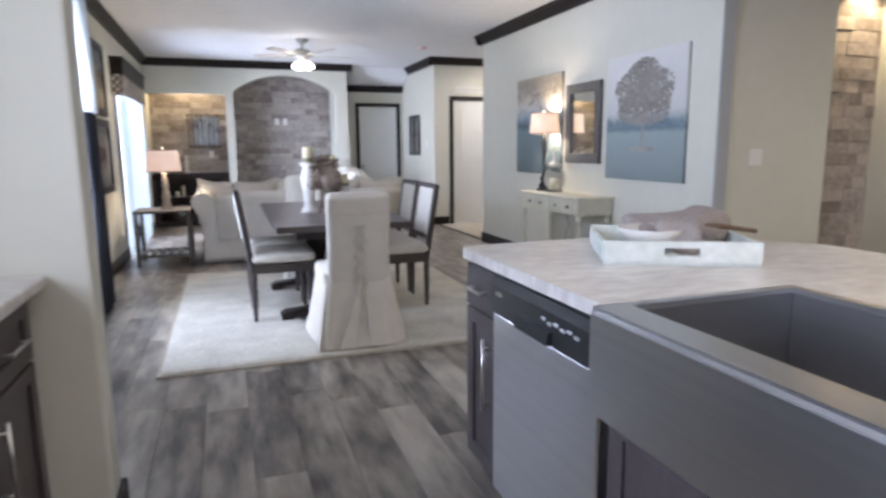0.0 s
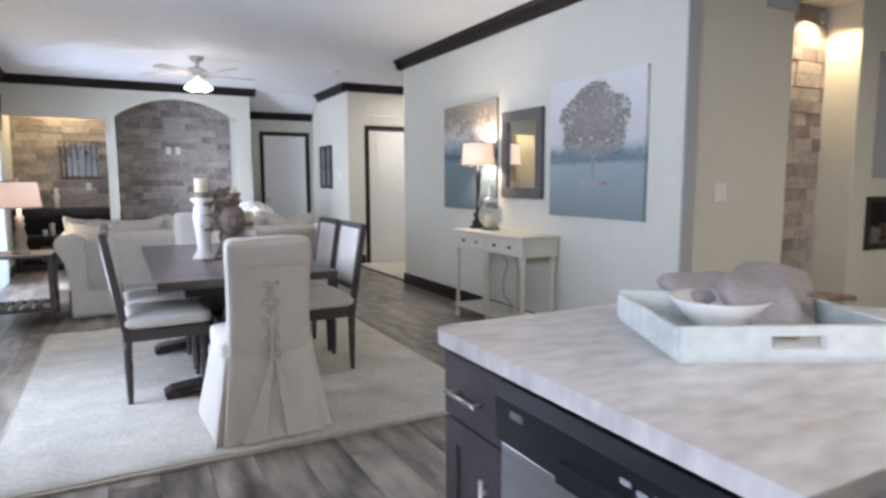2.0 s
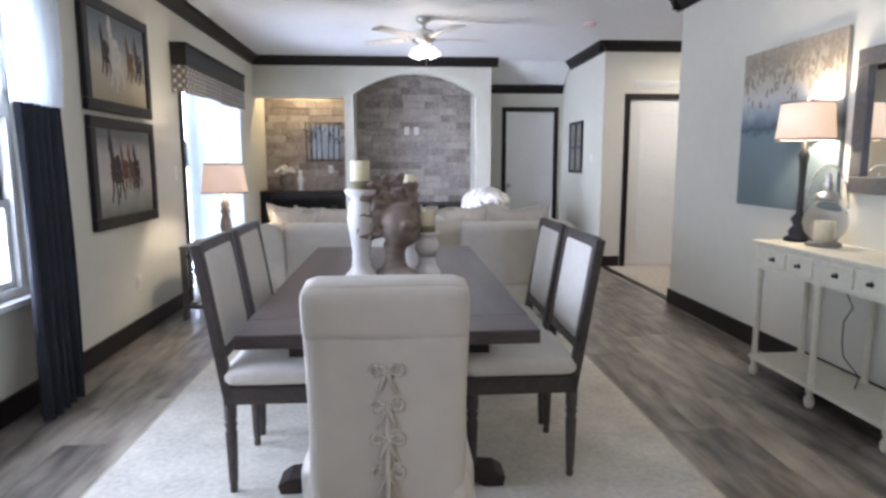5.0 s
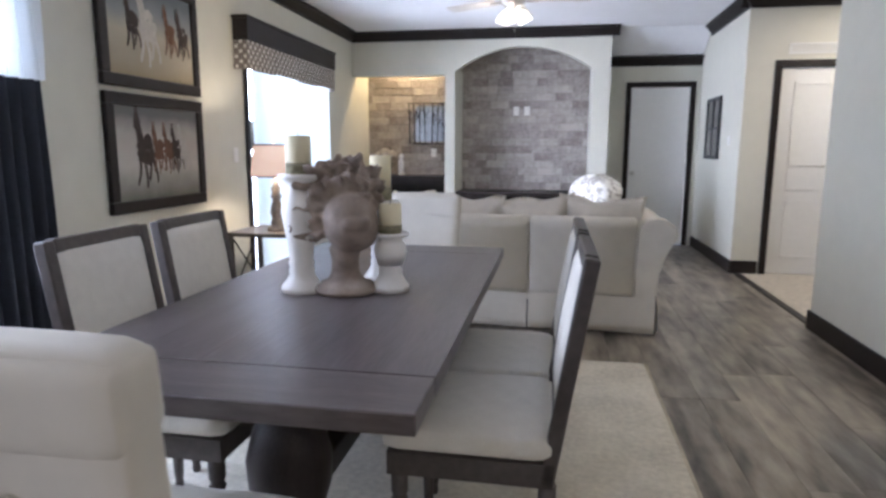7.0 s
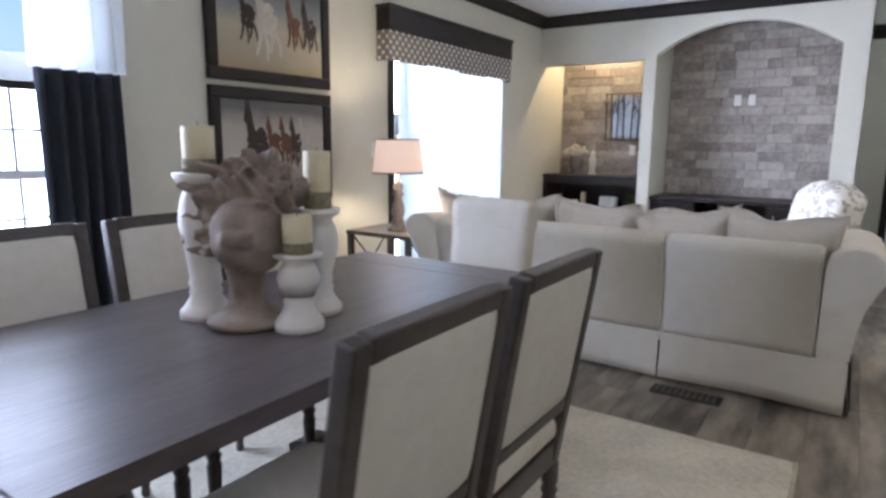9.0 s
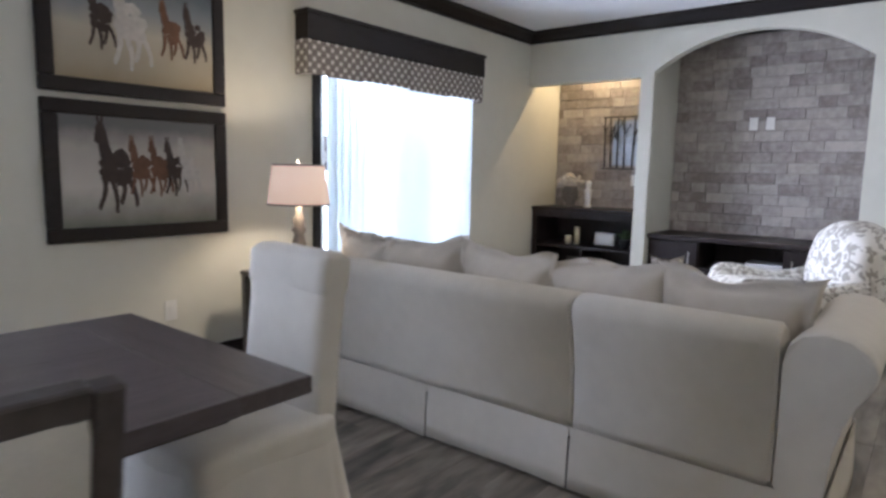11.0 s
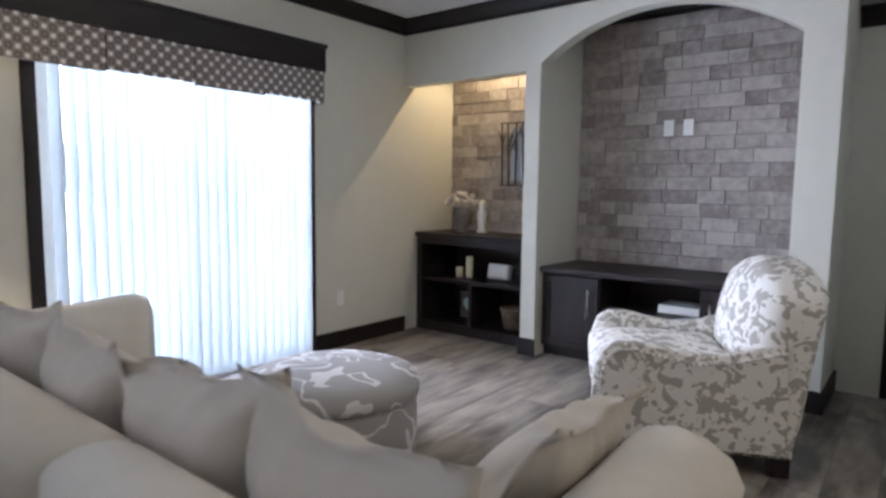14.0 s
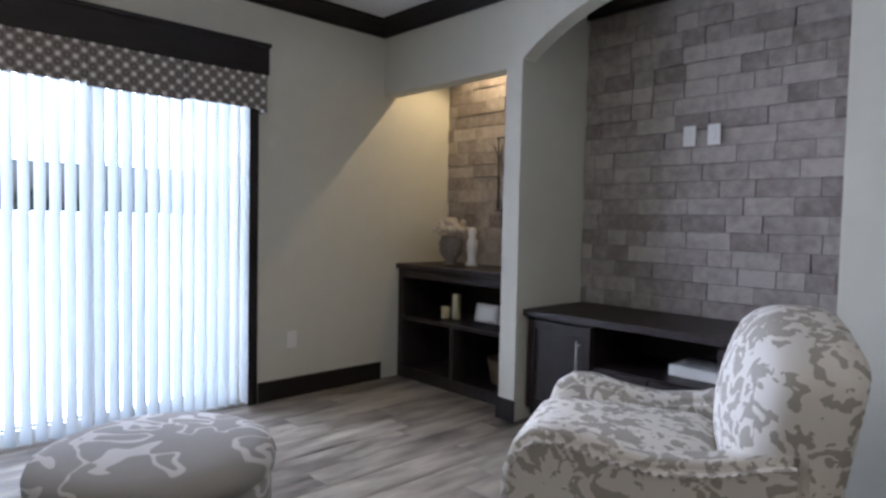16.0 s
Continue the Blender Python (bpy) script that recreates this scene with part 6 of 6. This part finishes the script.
# ceiling fan
M_BLADE = mat("pale_blade", (0.62, 0.58, 0.52), 0.45, scale=30, amount=0.15)
fn = thing("ceiling_fan", "satin nickel ceiling fan with three lit glass shades", "ceiling fan", (1.58, 8.47, H))
part("canopy", lathe(((0.075, 0), (0.075, -0.03), (0.03, -0.06), (0.02, -0.065), (0.02, -0.12), (0.09, -0.13), (0.11, -0.16), (0.11, -0.22), (0.07, -0.25), (0.05, -0.29), (0.0, -0.295)), 28), M_NICKEL, fn)
for k in range(5):
    a = radians(72 * k + 10)
    blade = soft(0.50, 0.125, 0.012, 0.006, n=6, at=(0.42, 0, -0.20), m=pose(0, 0, 0, 9, 0, 0))
    bmesh.ops.transform(blade, matrix=pose(0, 0, 0, 0, 0, math.degrees(a)), verts=blade.verts)
    part("blade", blade, M_BLADE, fn, "pale wood fan blade")
    ir = boxes((0.09, -0.02, -0.215, 0.22, 0.02, -0.205))
    bmesh.ops.transform(ir, matrix=pose(0, 0, 0, 0, 0, math.degrees(a)), verts=ir.verts)
    part("blade_iron", ir, M_NICKEL, fn)
for a in (0, 120, 240):
    s = lathe(((0.022, 0.0), (0.035, -0.02), (0.05, -0.06), (0.062, -0.10), (0.058, -0.10), (0.046, -0.06), (0.03, -0.02), (0.02, -0.004)), 20)
    bmesh.ops.transform(s, matrix=pose(0.075 * math.cos(radians(a + 20)), 0.075 * math.sin(radians(a + 20)), -0.285, 0, 0, a + 20) @ pose(0, 0, 0, 0, -28, 0), verts=s.verts)
    sh = part("glass_shade", s, M_BULBGLASS, fn, "lit frosted glass shade")
    sh.visible_shadow = False
part("pull_chain", rod(bmesh.new(), (0.02, 0, -0.30), (0.02, 0, -0.46), 0.0025, 6), M_NICKEL, fn)

# den niche contents
ns = thing("niche_frame", "dark framed recessed shelf in the den wall", "shelf")
for q in ((5.98, 0.70, 7.80, 0.745), (5.98, 1.09, 7.80, 1.135), (5.98, 0.745, 6.025, 1.09), (7.755, 0.745, 7.80, 1.09)):
    part("frame_rail", cube(q[0], DY - 0.02, q[1], q[2], DY + 0.02, q[3], bevel=0.004, seg=1), M_TRIM, ns)
part("back_panel", cube(N0 + 0.002, DY + 0.385, 0.722, N1 - 0.002, DY + 0.399, 1.128), M_TRIM, ns)
for x, r, h, mm, lb in ((6.25, 0.04, 0.16, M_CERAMIC, "white ceramic jar on the den shelf"), (6.42, 0.06, 0.12, M_LAMPWOOD, "grey pot on the den shelf"), (6.75, 0.13, 0.13, M_WICKER, "woven bowl on the den shelf"), (7.3, 0.07, 0.2, M_CERAMIC, "white vase on the den shelf")):
    solid("shelf_jar", lathe(((r * 0.7, 0), (r, h * 0.5), (r * 0.9, h * 0.9), (r, h), (r * 0.9, h * 0.99), (0, h * 0.9)), 18), mm, lb, "jar", at=(x, DY + 0.16, 0.7465))
cv = thing("air_vent", "grey ceiling-height wall grille in the den", "vent", (4.78, DY - 0.001, 2.50))
part("frame", boxes((-0.17, -0.01, -0.06, 0.17, 0, 0.06)), M_GREY, cv)

# unseen ceiling lamps, assumed in the kitchen behind the camera, the hall and den
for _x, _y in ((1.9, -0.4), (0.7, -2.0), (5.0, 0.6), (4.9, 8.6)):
    cl = thing("ceiling_light", "white flush ceiling light, unseen and assumed", "ceiling light", (_x, _y, H))
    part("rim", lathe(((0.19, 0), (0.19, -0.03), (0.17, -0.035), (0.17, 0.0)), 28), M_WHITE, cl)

# ---- outdoors ----
def tree(at, h, seed):
    t = thing("tree", "distant leafy green tree beyond the lot", "tree", at, group="far trees")
    part("trunk", lathe(((0.22, 0), (0.16, h * 0.3), (0.06, h * 0.7), (0.01, h * 0.85)), 8), M_RUSTIC, t)
    rnd = random.Random(seed)
    bm = bmesh.new()
    for k in range(420):
        a, e, q = rnd.uniform(0, 6.28), rnd.uniform(-1, 1), rnd.random() ** 0.4
        c = Vector((0.34 * h * q * math.cos(a) * math.sqrt(1 - e * e), 0.34 * h * q * math.sin(a) * math.sqrt(1 - e * e), h * 0.62 + 0.36 * h * q * e))
        s = rnd.uniform(0.15, 0.35)
        v = [bm.verts.new(c + s * Vector((rnd.uniform(-1, 1), rnd.uniform(-1, 1), rnd.uniform(-1, 1)))) for _ in range(3)]
        bm.faces.new(v)
    part("crown", bm, M_LEAF, t)


for k, (x, y, h) in enumerate(((-42, 22, 3.4), (-44, 25, 3.0), (-43, 19, 3.3), (-45, 16, 3.6))):
    tree((x, y, -0.55), h, k)
hs = thing("far_house", "pale single-storey house across the lot", "house", (-34, 36, -0.55), 0)
part("wall", boxes((-3, -9, 0, 3, 9, 3.0)), M_SIDING, hs)
part("roof", extrude([(-3.6, 3.0), (3.6, 3.0), (0, 4.6)], 19, "y", -9.5), M_ROOF, hs)
for k in range(6):
    part("window", boxes((3.0, -8 + 2.8 * k, 1.2, 3.04, -7 + 2.8 * k, 2.2)), M_FARGLASS, hs)

# ---- pieces of the setting: stones and planks ----
solid_bed = solid("stone_bed", boxes((W0 + 0.001, YS - 0.002, 0.86, 0.572, YS + 0.028, 2.70), (ARC0 + 0.001, YS - 0.002, 0.66, ARC1 - 0.001, YS + 0.028, 2.70)), M_MORTAR, "grey-brown stacked stone facing", "stone facing", "structure")
stone_wall(solid_bed, W0 + 0.002, 0.572, 0.89, 2.55, YS - 0.002, lambda x: 9, 1)
stone_wall(solid_bed, ARC0 + 0.001, ARC1 - 0.001, 0.70, 2.55, YS - 0.002, lambda x: 9, 2)
bed2 = solid("stone_bed_den", boxes((4.6, DY + 0.29, 0, D1 - 0.002, DY + 0.318, 2.63)), M_MORTAR, "warm stacked stone in the den recess", "stone facing", "structure")
stone_wall(bed2, 4.7, D1 - 0.004, 0.0, 2.55, DY + 0.289, lambda x: 9, 3)

fl = bpy.data.objects["floor"]
rnd = random.Random(11)
PW, PL = 0.20, 1.22
plank_me = mesh("plank", cube(0.0008, 0.0008, -0.008, PW - 0.0008, PL - 0.0008, 0.0, bevel=0.0012, seg=1), M_PLANK)
rest = bmesh.new()
for i in range(int((3.86 - W0) / PW) + 1):
    x = W0 + PW * i
    y = -1.3 - rnd.uniform(0, PL)
    while y < YS:
        y0_, y1 = max(y, -1.3), min(y + PL, YS)
        sx = min(1.0, (3.86 - x) / PW)
        if y1 - y0_ > 0.05 and sx > 0.05:
            ob = new("plank", plank_me)
            ob.parent = fl
            ob.matrix_basis = Matrix.LocRotScale((x, y0_, 0), None, (sx, (y1 - y0_) / PL, 1))
        y += PL
for i in range(22):
    for j in range(4):
        box(rest, 3.862 + PW * i, -1.3 + PL * j, -0.008, 3.862 + PW * (i + 1) - 0.002, min(3.34, -1.3 + PL * (j + 1)) - 0.002, 0.0)
for i in range(44):
    for j in range(3):
        box(rest, W0 + PW * i, -1.302 - 0.926 * (j + 1), -0.008, W0 + PW * (i + 1) - 0.002, -1.304 - 0.926 * j, 0.0)
tagged(part("far_planks", rest, M_PLANK, fl), kind="stuff")
